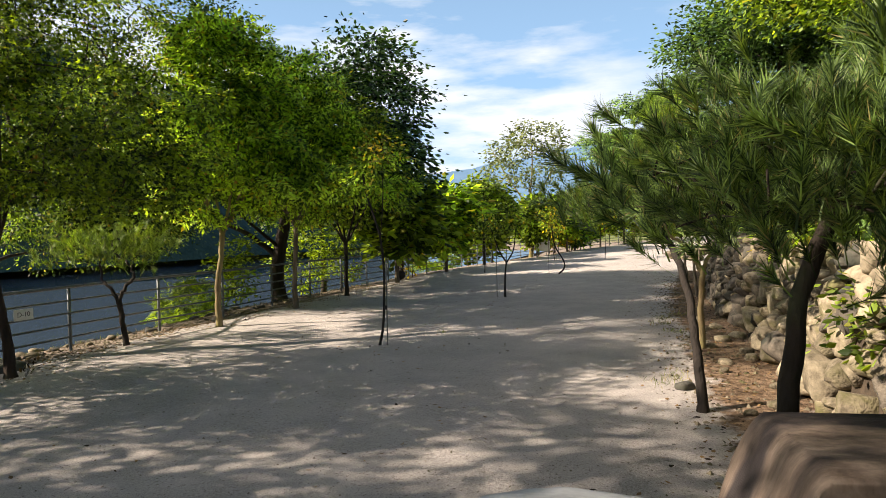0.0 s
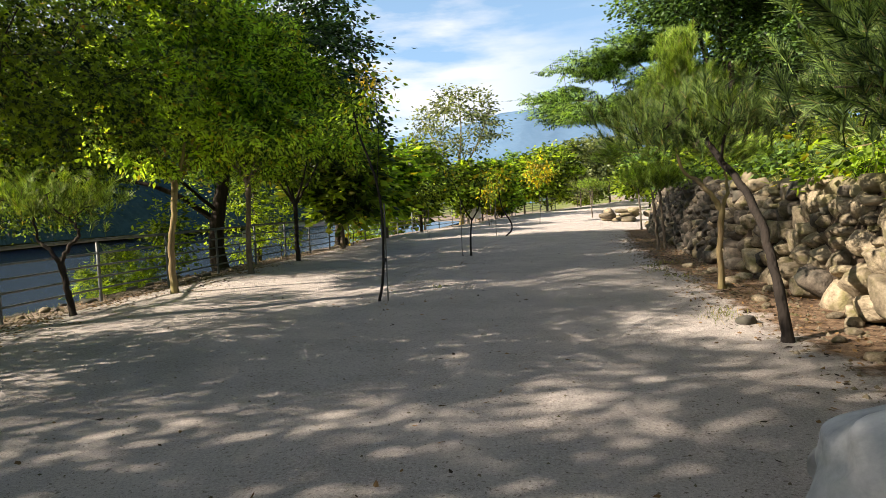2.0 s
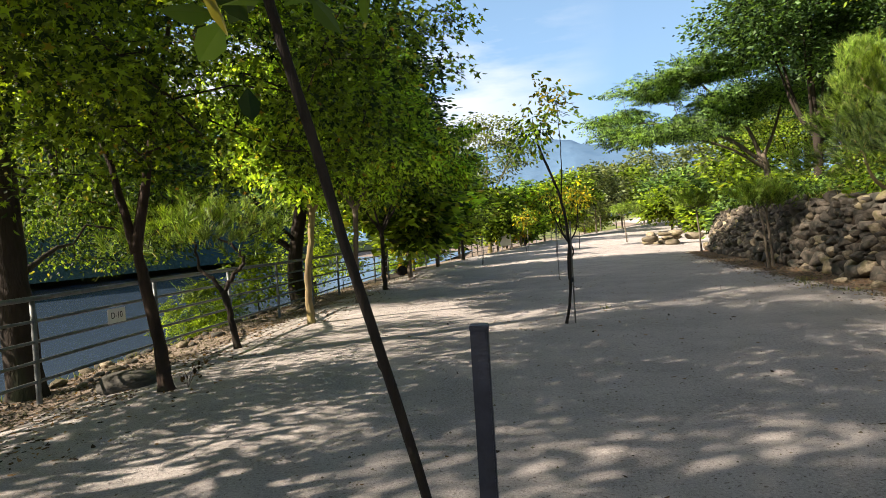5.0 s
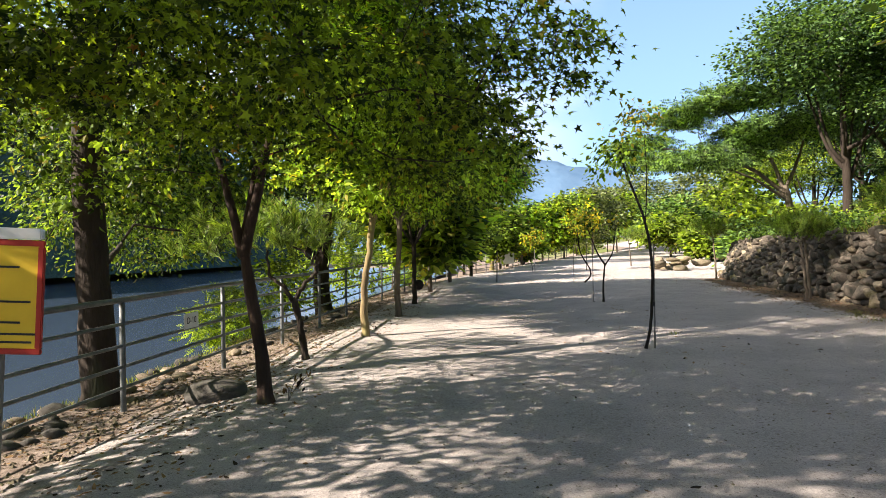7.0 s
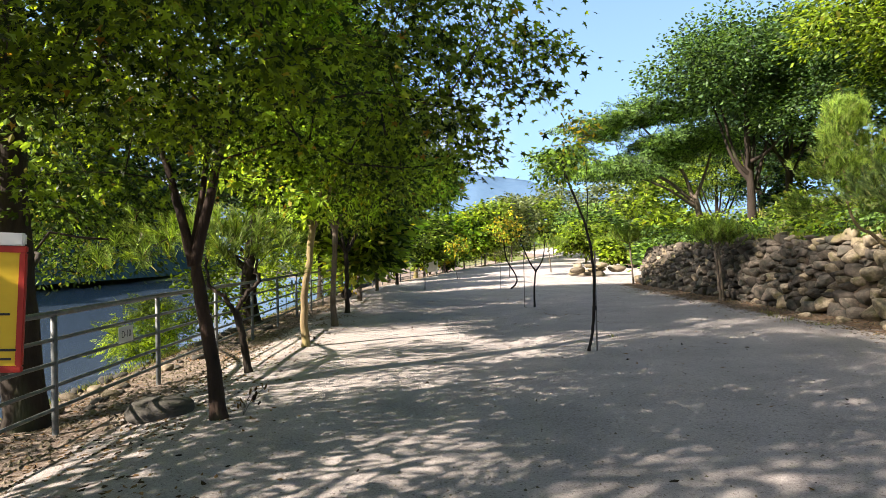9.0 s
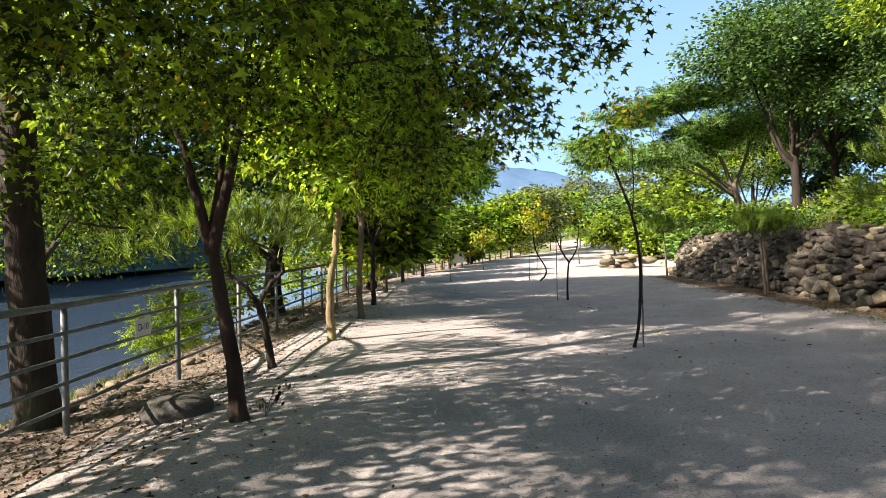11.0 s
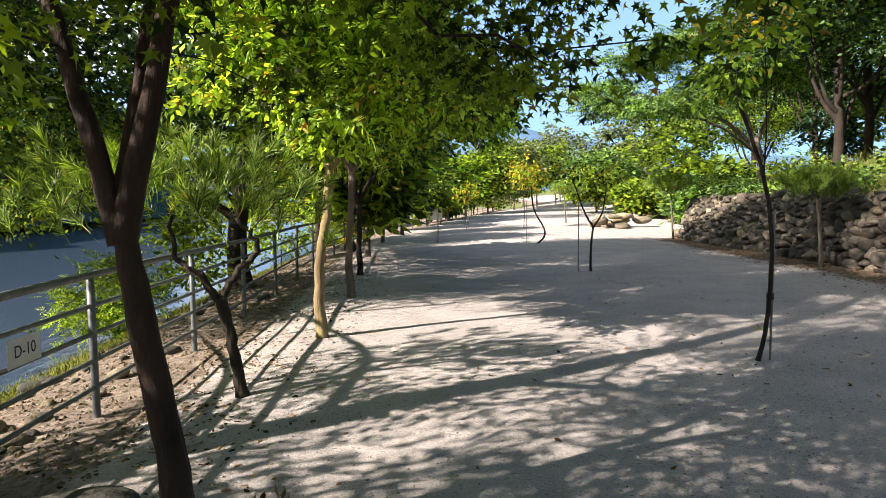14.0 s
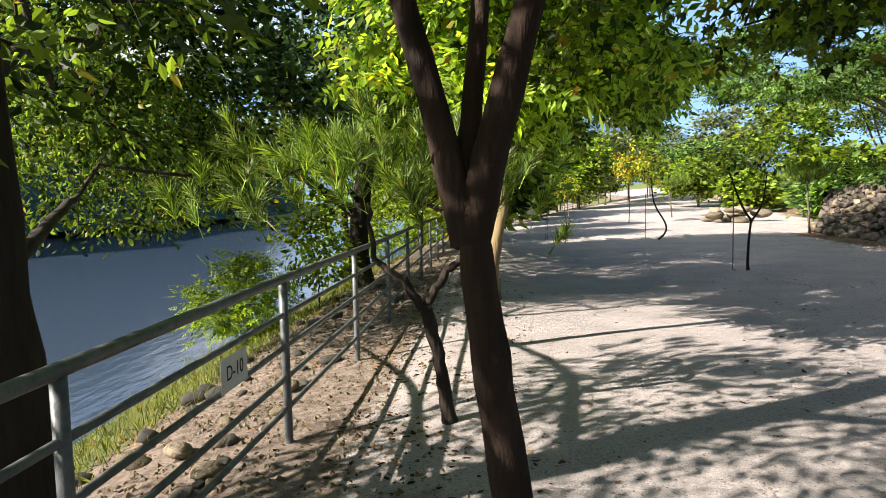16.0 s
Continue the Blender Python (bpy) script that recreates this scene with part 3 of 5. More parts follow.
def ground_z(x, y):
    x, y = np.asarray(x, float), np.asarray(y, float)
    f, w = along(FENCE, y), along(WALL, y)
    rise = np.interp(y, [-50, 0, 6, 10, 17, 26, 40, 60, 80, 120, 1000], [0.0, 0, 0.03, 0.08, 0.12, 0.11, 0.28, 0.80, 1.5, 2.8, 2.8])
    z = rise * (1 - 0.35 * smooth(-(x - f), -8, 0)) + 0.08 * smooth(x, 0, 7)
    z = z - 0.13 * smooth(-x + f + 1.5, 0, 1.6) - 0.04 * smooth(f - x, 0.0, 0.3)
    # the foot of the steps where the walk begins
    z = z + 0.42 * smooth(x - 0.35 * y, 4.3, 6.2) * smooth(-y, -1.6, 0.2) * smooth(-x, -8.2, -7.0)
    # down to the river
    z = z - 1.15 * smooth(f - x, 0.5, 4.2) - 1.2 * smooth(f - x, 4.0, 9.0)
    # terrace behind the wall
    z = z + (wall_height(y) - 0.04) * smooth(x - w, 0.42, 0.60) + 1.15 * smooth(x - w, 0.8, 4.0) + 1.5 * smooth(x - w, 4, 14)
    z = z + 0.012 * np.sin(x * 2.1 + y * 0.7) * np.sin(y * 1.3) + 0.03 * np.sin(x * 0.31 + 1) * np.sin(y * 0.27)
    # far across the river
    far = smooth(-x, 44, 52)
    return z * (1 - far) + 1.0 * far


def steps(stops):
    out = []
    for a, b, s in stops:
        out.append(np.arange(a, b, s))
    return np.unique(np.concatenate(out).round(3))


def build_ground():
    xs = steps([(-1500, -60, 120), (-60, -14, 3), (-14, -5, 0.45), (-5, 12, 0.16), (12, 40, 1.2), (40, 1500, 120)])
    ys = steps([(-1500, -30, 120), (-30, -4, 2), (-4, 30, 0.18), (30, 60, 0.6), (60, 130, 3), (130, 1500, 120)])
    gx, gy = np.meshgrid(xs, ys, indexing="ij")
    gz = ground_z(gx, gy)
    n = len(ys)
    i, j = np.meshgrid(np.arange(len(xs) - 1), np.arange(n - 1), indexing="ij")
    f = np.stack([i * n + j, (i + 1) * n + j, (i + 1) * n + j + 1, i * n + j + 1], -1).reshape(-1, 4)
    me = mesh_of("ground", np.stack([gx, gy, gz], -1).reshape(-1, 3), [f], [GROUND], True)
    fx, wx = along(FENCE, gy), along(WALL, gy)
    brown = 0.85 * smooth(gx - wx, -1.35, -0.5)
    soil = smooth(fx - gx, -0.7, -0.1) * 0.8 + 0.36 * smooth(fx - gx, -2.2, -1.0)
    soil = np.maximum(soil, 0.9 * (smooth(gy, 36, 44) * smooth(fx - gx, -1.6, -0.8)))
    green = np.maximum(smooth(gx - wx, 0.7, 1.4), smooth(fx - gx, 1.2, 2.2) * (1 - smooth(fx - gx, 4, 5)))
    green = np.maximum(green, np.maximum(smooth(np.hypot(gx, gy), 110, 150), smooth(-gx, 30, 40)))
    for key, val in (("soil", soil), ("green", green), ("brown", brown)):
        me.attributes.new(key, 'FLOAT', 'POINT').data.foreach_set("value", val.ravel().astype(np.float32))
    tagged(new("ground", me), "pale sandy path ground with soil and grass edges", "ground", kind="structure")
    wv = np.array([[-58, -300, -1.15], [-6.2, -300, -1.15], [-6.2, 60, -1.15], [-3.0, 300, -1.15], [-58, 300, -1.15]])
    me = mesh_of("water", wv, [np.array([[0, 1, 2, 3, 4]])], [WATER])
    tagged(new("water", me), "calm grey-blue river water", "water", kind="structure")


build_ground()


def ridge(name, label, line, heights, mat, depth, seed, rough):
    """A long hill along a line, its crest at the given heights."""
    rng = np.random.default_rng(seed)
    p = bend([(x, y, 0) for x, y in line], 14)
    h = np.interp(np.linspace(0, 1, len(p)), np.linspace(0, 1, len(heights)), heights)
    d = np.gradient(p, axis=0)
    side = np.stack([-d[:, 1], d[:, 0], 0 * d[:, 0]], -1)
    side /= np.linalg.norm(side, axis=1)[:, None]
    rows = []
    for k, (o, up) in enumerate(((-1.0, -0.02), (-0.7, 0.35), (-0.42, 0.68), (-0.2, 0.9), (0, 1.0), (0.3, 0.8), (1, 0))):
        q = p + side * depth * o
        q[:, 2] = h * up + (rng.normal(0, rough, len(p)) + rough * 2 * np.sin(np.arange(len(p)) * 0.9 + k)) * (0.15 < up)
        rows.append(q)
    v = np.array(rows)
    n = len(p)
    i, j = np.meshgrid(np.arange(len(rows) - 1), np.arange(n - 1), indexing="ij")
    f = np.stack([i * n + j, i * n + j + 1, (i + 1) * n + j + 1, (i + 1) * n + j], -1).reshape(-1, 4)
    tagged(new(name, mesh_of(name, v.reshape(-1, 3), [f], [mat], True)), label, "hill", kind="structure")


ridge("backdrop_hill", "dark wooded hillside across the river", [(-75, -160), (-72, -40), (-66, 40), (-66, 110), (-80, 190), (-120, 280), (-190, 380)], [26, 26, 26, 26, 24, 20, 16], HILL, 24, 3, 1.0)
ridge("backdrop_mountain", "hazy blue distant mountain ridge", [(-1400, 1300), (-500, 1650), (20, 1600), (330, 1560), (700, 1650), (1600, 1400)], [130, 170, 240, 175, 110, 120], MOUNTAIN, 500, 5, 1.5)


# ---------- fence ----------
def build_fence():
    root = tagged(new("metal_fence"), "galvanised metal tube fence with five rails along the river bank", "fence", kind="structure")
    f = np.array(FENCE)
    seg = np.hypot(*np.diff(f, axis=0).T)
    s = np.r_[0, np.cumsum(seg)]

    def point(d):
        return np.array([np.interp(d, s, f[:, 0]), np.interp(d, s, f[:, 1])])
    first = np.interp(6.62, f[:, 1], s)
    posts = [first + 2.2 * k for k in range(-6, 28)]
    me = None
    tops = []
    for d in posts:
        x, y = point(d)
        z = float(ground_z(x, y))
        if me is None:
            v, q = tube([(0, 0, -0.25), (0, 0, 0.6), (0, 0, 1.15)], 0.030, 10)
            me = mesh_of("post", v, [q], [STEEL], True)
        piece("post", me, root, m=pose(x, y, z))
        tops.append((x, y, z))
    tops = np.array(tops)
    for h, r in ((1.17, 0.030), (0.92, 0.019), (0.69, 0.019), (0.47, 0.019), (0.25, 0.019)):
        line = tops + (0.0, 0, h)
        piece("rail", tubes_mesh("rail", [(line, r)], STEEL, 10), root)
    return root


build_fence()


# ---------- retaining wall of field stones ----------
def boulder(name, mat, seed, level=2, lump=0.22, flat=0.9, box_like=0.72, facets=9, cut=(0.34, 0.46)):
    bm = bmesh.new()
    bmesh.ops.create_icosphere(bm, subdivisions=level, radius=0.5)
    o = Vector((seed * 3.7, seed * 1.3, seed * 2.1))
    r = random.Random(seed)
    cuts = [(Vector((r.gauss(0, 1), r.gauss(0, 1), r.gauss(0, 1))).normalized(), r.uniform(*cut)) for _ in range(facets)]
    for v in bm.verts:
        p = v.co.copy()
        q = Vector([math.copysign(abs(c * 2) ** box_like, c) / 2 for c in p])
        k = 1 + lump * noise.noise(p * 2.2 + o) + 0.35 * lump * noise.noise(p * 6 + o)
        v.co = q * k
        for nn, dd in cuts:
            over = v.co.dot(nn) - dd
            if over > 0:
                v.co -= nn * over * 0.9
        v.co.z *= flat
    me = bpy.data.meshes.new(name)
    bm.to_mesh(me)
    bm.free()
    me.polygons.foreach_set("use_smooth", np.ones(len(me.polygons), bool))
    me.materials.append(mat)
    return me


def build_wall():
    root = tagged(new("wall_retaining"), "dry-stacked retaining wall of rounded tan field stones", "stone wall", kind="structure")
    ys = np.arange(-6, 27.6, 0.5)
    rows = []
    for off, up in ((0.18, -0.2), (0.25, 0.35), (0.38, 0.72), (0.52, 1.0), (1.0, 1.0)):
        h = wall_height(ys) * up if up > 0 else np.full(len(ys), up)
        x = along(WALL, ys) + off
        rows.append(np.stack([x, ys, ground_z(along(WALL, ys) - 0.1, ys) + h - (0.03 if up == 1 else 0)], -1))
    v = np.array(rows)
    n = len(ys)
    i, j = np.meshgrid(np.arange(len(rows) - 1), np.arange(n - 1), indexing="ij")
    f = np.stack([i * n + j, i * n + j + 1, (i + 1) * n + j + 1, (i + 1) * n + j], -1).reshape(-1, 4)
    piece("core", mesh_of("core", v.reshape(-1, 3), [f], [SOIL], True), root, "dark soil packed behind the stones")
    rng = np.random.default_rng(11)
    kinds = [boulder("stone", (STONE, STONE_SHADED)[k // 12], k, 3, 0.26, 0.9, 0.46, 12, (0.33, 0.47)) for k in range(24)]
    cells = np.arange(320) * 0.1 - 2
    top = np.zeros(320)
    rest = []
    # stones laid one after another on the lowest place
    for _ in range(900):
        ok = (cells > 0.6) & (cells < 27.2)
        score = np.where(ok, top / wall_height(cells) + rng.uniform(0, 0.16, 320), 9)
        k = int(np.argmin(score))
        if score[k] > 1.0:
            break
        low = 1.0 - 0.38 * top[k] / wall_height(cells[k])
        wid = rng.uniform(0.18, 0.50) * (1.12 if cells[k] < 12.5 else 0.92) * low
        hei = wid * rng.uniform(0.55, 0.92)
        a, b = max(k - int(wid * 5), 0), k + int(wid * 5) + 1
        base = top[a:b].mean()
        rest.append((cells[k], base, wid, hei))
        top[a:b] = np.maximum(top[a:b], base + hei * 0.9)
    far_v, far_f, far_m, n = [], [], [], 0
    parts = 0
    for yy, z0, wid, hei in rest:
        t = min(1.0, (z0 + hei / 2) / float(wall_height(yy)))
        x = float(along(WALL, yy)) + 0.10 + 0.42 * t
        z = float(ground_z(along(WALL, yy) - 0.2, yy)) + z0 + hei * 0.5 - 0.05
        m = pose(x + rng.uniform(-0.05, 0.05), yy, z, rng.uniform(-14, 14), rng.uniform(-10, 10), rng.uniform(-12, 12)) @ Matrix.Diagonal((max(0.34, wid * 0.9), wid * 1.2, hei * 1.22, 1))
        # the share of shade-coloured stones grows from y = 11 to 14
        shaded = int(rng.random() < np.interp(yy, [11.0, 14.0], [0.15, 0.90]))
        me = kinds[rng.integers(12) + 12 * shaded]
        if 4.0 < yy < 19.0 and parts < 300:
            parts += 1
            piece("stone", me, root, m=m)
        else:
            c = np.empty(len(me.vertices) * 3)
            me.vertices.foreach_get("co", c)
            f = np.empty(len(me.loops), int)
            me.loops.foreach_get("vertex_index", f)
            mm = np.array(m)
            far_v.append(c.reshape(-1, 3) @ mm[:3, :3].T + mm[:3, 3])
            far_f.append(f.reshape(-1, 3) + n)
            far_m.append(np.full(len(me.polygons), shaded, np.int32))
            n += len(me.vertices)
    me = mesh_of("further_stones", np.vstack(far_v), [np.vstack(far_f)], [STONE, STONE_SHADED], True)
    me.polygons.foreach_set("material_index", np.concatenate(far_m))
    tagged(piece("further_stones", me, root), kind="stuff")
    return root


def loose_stone(label, mat, at, size, seed, turn=0, level=3, lump=0.25, name="boulder", flat=0.9, box_like=0.72, facets=9):
    ob = tagged(new(name, boulder(name, mat, seed, level, lump, flat, box_like, facets)), label, "rock")
    ob.matrix_basis = pose(at[0], at[1], at[2], 0, 0, turn) @ Matrix.Diagonal((*size, 1))
    return ob


def g(x, y, up=0.0):
    return (x, y, float(ground_z(x, y)) + up)


# the maple beside the walk
MAPLE_LIMBS = [([(-0.19, -0.07, 1.48), (-0.34, -0.05, 2.1), (-0.55, 0.0, 2.7), (-1.0, -0.1, 3.5)], 0.050, 0.016),
               ([(-0.20, -0.06, 1.60), (-0.15, 0.05, 2.1), (-0.10, 0.3, 2.9), (0.05, 0.6, 3.8)], 0.036, 0.016),
               ([(-0.18, -0.07, 1.50), (-0.02, -0.1, 2.1), (0.18, -0.2, 2.75), (0.6, -0.5, 3.6)], 0.058, 0.018)]
tree("maple_tree", "maple with a dark leaning trunk and low green crown", g(-1.93, 6.45, -0.03), [(0, 0, 0), (-0.05, 0, 0.55), (-0.13, -0.04, 1.15), (-0.19, -0.07, 1.62)], [0.080, 0.064, 0.060, 0.045],
     [(1.75, 0.0, 2.9, 1.0, 1.6, 0.75), (1.8, 1.4, 3.1, 1.0, 1.0, 0.6), (1.0, -0.5, 3.5, 2.2, 2.2, 1.25), (-1.2, -1.1, 3.5, 1.9, 1.8, 1.3), (0.0, -2.3, 3.5, 2.5, 1.5, 1.1), (1.0, 0.9, 2.45, 0.9, 0.8, 0.35), (-0.1, -0.6, 4.7, 2.2, 1.6, 1.0)], "maple", LEAF_MAPLE, BARK_RED, 420, 112, 0.09, 0.18, MAPLE_LIMBS, seed=4, wob=0.002, twig=0.0042, flat=0.45, droop=0.5, hang=0.25, stout=0.22)

# the row of young trees along the edge of the walk
def row_tree(label, at, lean, fork, r, bark, mat, blobs, seed, count=90, per=26, size=0.30, leaf="spray"):
    k = Vector(lean)
    limbs = []
    rng = np.random.default_rng(seed)
    for a in range(6):
        w = a * 1.05 + rng.uniform(0, 0.5)
        o = np.array([math.cos(w), math.sin(w), 0])
        b = np.array([k.x, k.y, fork])
        limbs.append(([b - (0, 0, 0.1), b + o * 0.25 + (0, 0, 0.28), b + o * 0.6 + (0, 0, 0.9), b + o * 0.9 + (0, 0, 1.7)], r * 0.5, r * 0.2))
    tree("street_tree", label, at, [(0, 0, -0.05), (k.x * 0.1 - 0.03, k.y * 0.3, fork * 0.35), (k.x * 0.55, k.y * 0.7, fork * 0.7), (k.x, k.y, fork)], [r, r * 0.8, r * 0.75, r * 0.85],
         blobs, leaf, mat, bark, count, per, size, 0.21, limbs, seed, 0.004, 0.5, 0.35, 0.35, group="trees along the walk")


row_tree("young tree with a pale crooked trunk and feathery yellow-green crown", g(-1.96, 11.09), (0.16, 0.0, 0), 2.1, 0.074, BARK_PALE, LEAF_FEATHER, [(0.1, 0, 3.6, 1.7, 1.7, 1.35), (0.2, 0, 5.2, 1.35, 1.35, 1.3), (1.7, 0.3, 3.0, 1.1, 1.2, 0.6)], 21, 140, 28)
row_tree("slim brown-trunked young tree with feathery green crown", g(-1.88, 14.13), (0.05, 0, 0), 2.2, 0.075, BARK_GREY, LEAF_FEATHER, [(0, 0, 3.5, 1.9, 1.8, 1.3), (0, 0, 5.3, 1.6, 1.6, 1.4), (2.2, 0.2, 3.2, 1.2, 1.2, 0.7)], 22, 160, 28)
row_tree("slim dark-trunked young tree with broad green crown", g(-1.96, 17.34), (-0.02, 0, 0), 1.7, 0.075, BARK_DARK, LEAF_OVAL, [(0.2, 0, 3.2, 2.1, 1.8, 1.3), (0, 0, 5.0, 1.8, 1.7, 1.3)], 23, 130, 60, 0.14, "oval")

# big trees on the river bank, with unseen crown masses added for shade
tree("riverside_tree", "tall riverside tree with a thick dark trunk behind the fence", g(-4.12, 7.1, -0.1), [(0, 0, 0), (-0.08, 0, 1.5), (-0.22, 0.1, 3.8), (-0.5, 0.5, 7.0), (-1.6, 1.6, 10.5)], [0.22, 0.18, 0.15, 0.10, 0.05],
     [(-0.7, -0.6, 8.3, 2.8, 3.2, 2.3), (-2.9, 4.5, 2.5, 1.3, 1.5, 1.1), (-2.0, 5.2, 2.2, 1.3, 1.5, 0.8), (-1.6, 7.0, 3.2, 1.4, 1.5, 1.0), (-3.6, 5.6, 3.6, 1.9, 2.0, 1.4), (-2.6, -1.6, 3.1, 1.5, 1.9, 1.2), (-1.2, -2.6, 3.6, 1.1, 1.1, 0.9), (-2.6, 6.2, 3.0, 1.5, 1.8, 1.2), (-4.4, 8.4, 3.0, 2.0, 2.2, 1.5), (-0.8, 6.0, 6.9, 2.0, 2.2, 1.8), (-2.8, 5.2, 4.9, 1.8, 2.0, 1.2), (-5.2, 8.2, 5.8, 2.3, 2.3, 1.6), (-3.6, 5.0, 6.4, 1.9, 1.9, 1.5), (-0.9, -1.6, 4.4, 1.1, 0.9, 0.7), (-0.4, 0.2, 3.3, 1.1, 1.1, 0.9), (-2.0, 2.1, 11.4, 2.6, 2.6, 1.6)], "oval", LEAF_BANK, BARK_DARK, 1000, 105, 0.095, 0.28,
     [([(-0.15, 0.05, 2.2), (-0.9, 1.4, 2.9), (-1.9, 3.0, 3.1), (-3.2, 5.0, 3.3)], 0.05, 0.02), ([(-0.2, 0.1, 3.3), (-0.8, -0.9, 4.4), (-1.4, -2.0, 5.5)], 0.08, 0.025), ([(-0.1, 0.03, 1.5), (-1.0, 1.9, 1.9), (-2.2, 3.8, 2.0)], 0.045, 0.018)], seed=31, twig=0.005, droop=0.5)
tree("riverside_tree", "tall dark broadleaf tree leaning out over the river", g(-4.7, 18.0, -0.2), [(0, 0, 0), (-0.1, 0, 1.2), (0.1, 0.3, 3.0), (0.5, 0.8, 5.5)], [0.27, 0.22, 0.18, 0.12],
     [(1.9, 2.4, 6.9, 2.6, 2.6, 2.3), (0.2, 0.6, 5.0, 2.6, 2.6, 1.6), (3.0, 2.0, 5.0, 1.8, 2.0, 1.4), (2.4, 2.2, 8.6, 1.5, 1.6, 1.1), (-2.0, -4.4, 11.5, 2.8, 3.4, 1.8), (-1.1, -3.6, 4.4, 1.5, 1.9, 1.1)], "oval", LEAF_DARK, BARK_DARK, 520, 60, 0.19, 0.36,
     [([(0, 0.1, 1.6), (-1.2, -0.4, 2.6), (-2.6, -0.8, 3.0), (-4.0, -1.0, 2.6)], 0.10, 0.03), ([(0.2, 0.5, 3.6), (1.4, 1.4, 5.0), (2.4, 2.2, 7.0)], 0.09, 0.03), ([(0.4, 0.7, 5.0), (-0.2, -1.2, 7.5), (-1.6, -3.6, 10.4)], 0.09, 0.03), ([(-0.05, 0.05, 2.0), (-0.6, -1.5, 3.2), (-1.0, -3.0, 4.2)], 0.06, 0.02)], seed=32, twig=0.006)
# The first five stand out of view, added to cast shade on the walk.
BANK_AND_SHADE_TREES = [(-5.2, 1.8, [(0, 0.2, 4.4, 2.4, 2.6, 1.3), (0.4, 1.4, 3.4, 1.9, 2.5, 1.0), (0.2, 1.5, 6.8, 2.3, 2.0, 1.3), (-2.4, 0.0, 6.3, 2.0, 2.2, 1.5), (-1.6, 2.4, 3.4, 0.9, 1.0, 0.6)], 90, 41), (-5.6, -0.4, [(0, 0.2, 7.4, 2.5, 2.8, 2.0), (0, 0.3, 9.0, 1.8, 2.0, 0.9)], 105, 48), (-5.8, -2.0, [(0, 0, 4.8, 1.9, 2.0, 1.2)], 60, 44), (-5.2, -2.8, [(0, 0.2, 8.2, 2.5, 2.8, 2.2), (0, -0.2, 10.2, 2.5, 2.6, 1.3)], 130, 42),
              (-6.0, -10.0, [(0, 0.2, 8.0, 2.6, 2.9, 2.4)], 60, 43), 
              (-6.6, 24.5, [(0, 0, 4.4, 2.5, 2.8, 1.6)], 110, 45), (-4.6, 29.0, [(0, 0, 3.8, 2.3, 2.6, 1.4)], 100, 46)]
for x, y, blobs, n, s in BANK_AND_SHADE_TREES:
    h = blobs[0][2]
    tree("riverside_tree", "broadleaf riverside tree behind the fence, seen or added for shade", g(x, y, -0.1), [(0, 0, 0), (0.05, 0.1, 1.4), (-0.05, 0.15, h * 0.9)], [0.15, 0.12, 0.07],
         blobs, "diamond", LEAF_BANK, BARK_DARK, n, 66, 0.18, 0.30, seed=s, twig=0.006)

# pine with a forked trunk in front of the fence
pine("pine_tree", "small forked pine with loose pale green needles", g(-2.337, 8.956, -0.02), [(0, 0, 0), (-0.06, 0, 0.45), (-0.16, 0.02, 0.85)], [0.055, 0.045, 0.05],
     [(-0.75 + 0.2 * a, 0.1 * b, 1.55 + 0.18 * c) for a, b, c in ((-3, 1, 0), (-2, -3, 1), (-1, 2, 2), (0, -1, 3), (1, 3, 2), (2, -2, 1), (3, 1, 2), (4, 3, 1), (-4, 2, 1), (5, -1, 0), (6, 2, 1), (0, 5, 2), (2, 5, 3), (-2, 5, 2))], NEEDLE_LIGHT, BARK_DARK, 0.30, 51,
     limbs=[([(-0.16, 0.02, 0.82), (-0.32, 0, 1.05), (-0.5, 0, 1.2), (-0.55, 0, 1.6)], 0.036, 0.015), ([(-0.16, 0.02, 0.82), (0.0, 0.05, 1.1), (0.15, 0.08, 1.25), (0.0, 0.1, 1.5), (-0.35, 0.1, 1.7)], 0.036, 0.014)], tufts=12, reach=0.72)

# pines at the foot of the stone wall
def puff(c, r, n, seed):
    q = np.random.default_rng(seed).normal(size=(n, 3))
    q /= np.linalg.norm(q, axis=1)[:, None]
    q *= np.random.default_rng(seed + 1).uniform(0.45, 1.0, (n, 1))
    q[:, 2] = np.abs(q[:, 2]) * 0.9 - 0.25
    return np.asarray(c) + q * r


def cone(c, r, h, n, seed):
    q = np.random.default_rng(seed)
    u = q.random(n) ** 1.3
    a = q.uniform(0, 6.28, n)
    rr = r * (1 - u) * q.uniform(0.35, 1.0, n)
    return np.asarray(c) + np.stack([np.cos(a) * rr, np.sin(a) * rr, u * h + 0.25 * rr], -1)


pine("pine_tree", "pine with a slim curved dark trunk and leaning crown", g(7.04, 6.49, -0.02), [(0, 0, 0), (-0.03, 0.2, 0.6), (-0.1, 0.55, 1.25), (-0.28, 1.0, 1.75), (-0.4, 1.3, 2.1)], [0.056, 0.045, 0.042, 0.036, 0.028],
     puff((-0.45, 1.2, 2.2), (1.0, 0.95, 0.5), 46, 61), NEEDLE, BARK_BLACK, 0.24, 62, tufts=11, reach=0.6)
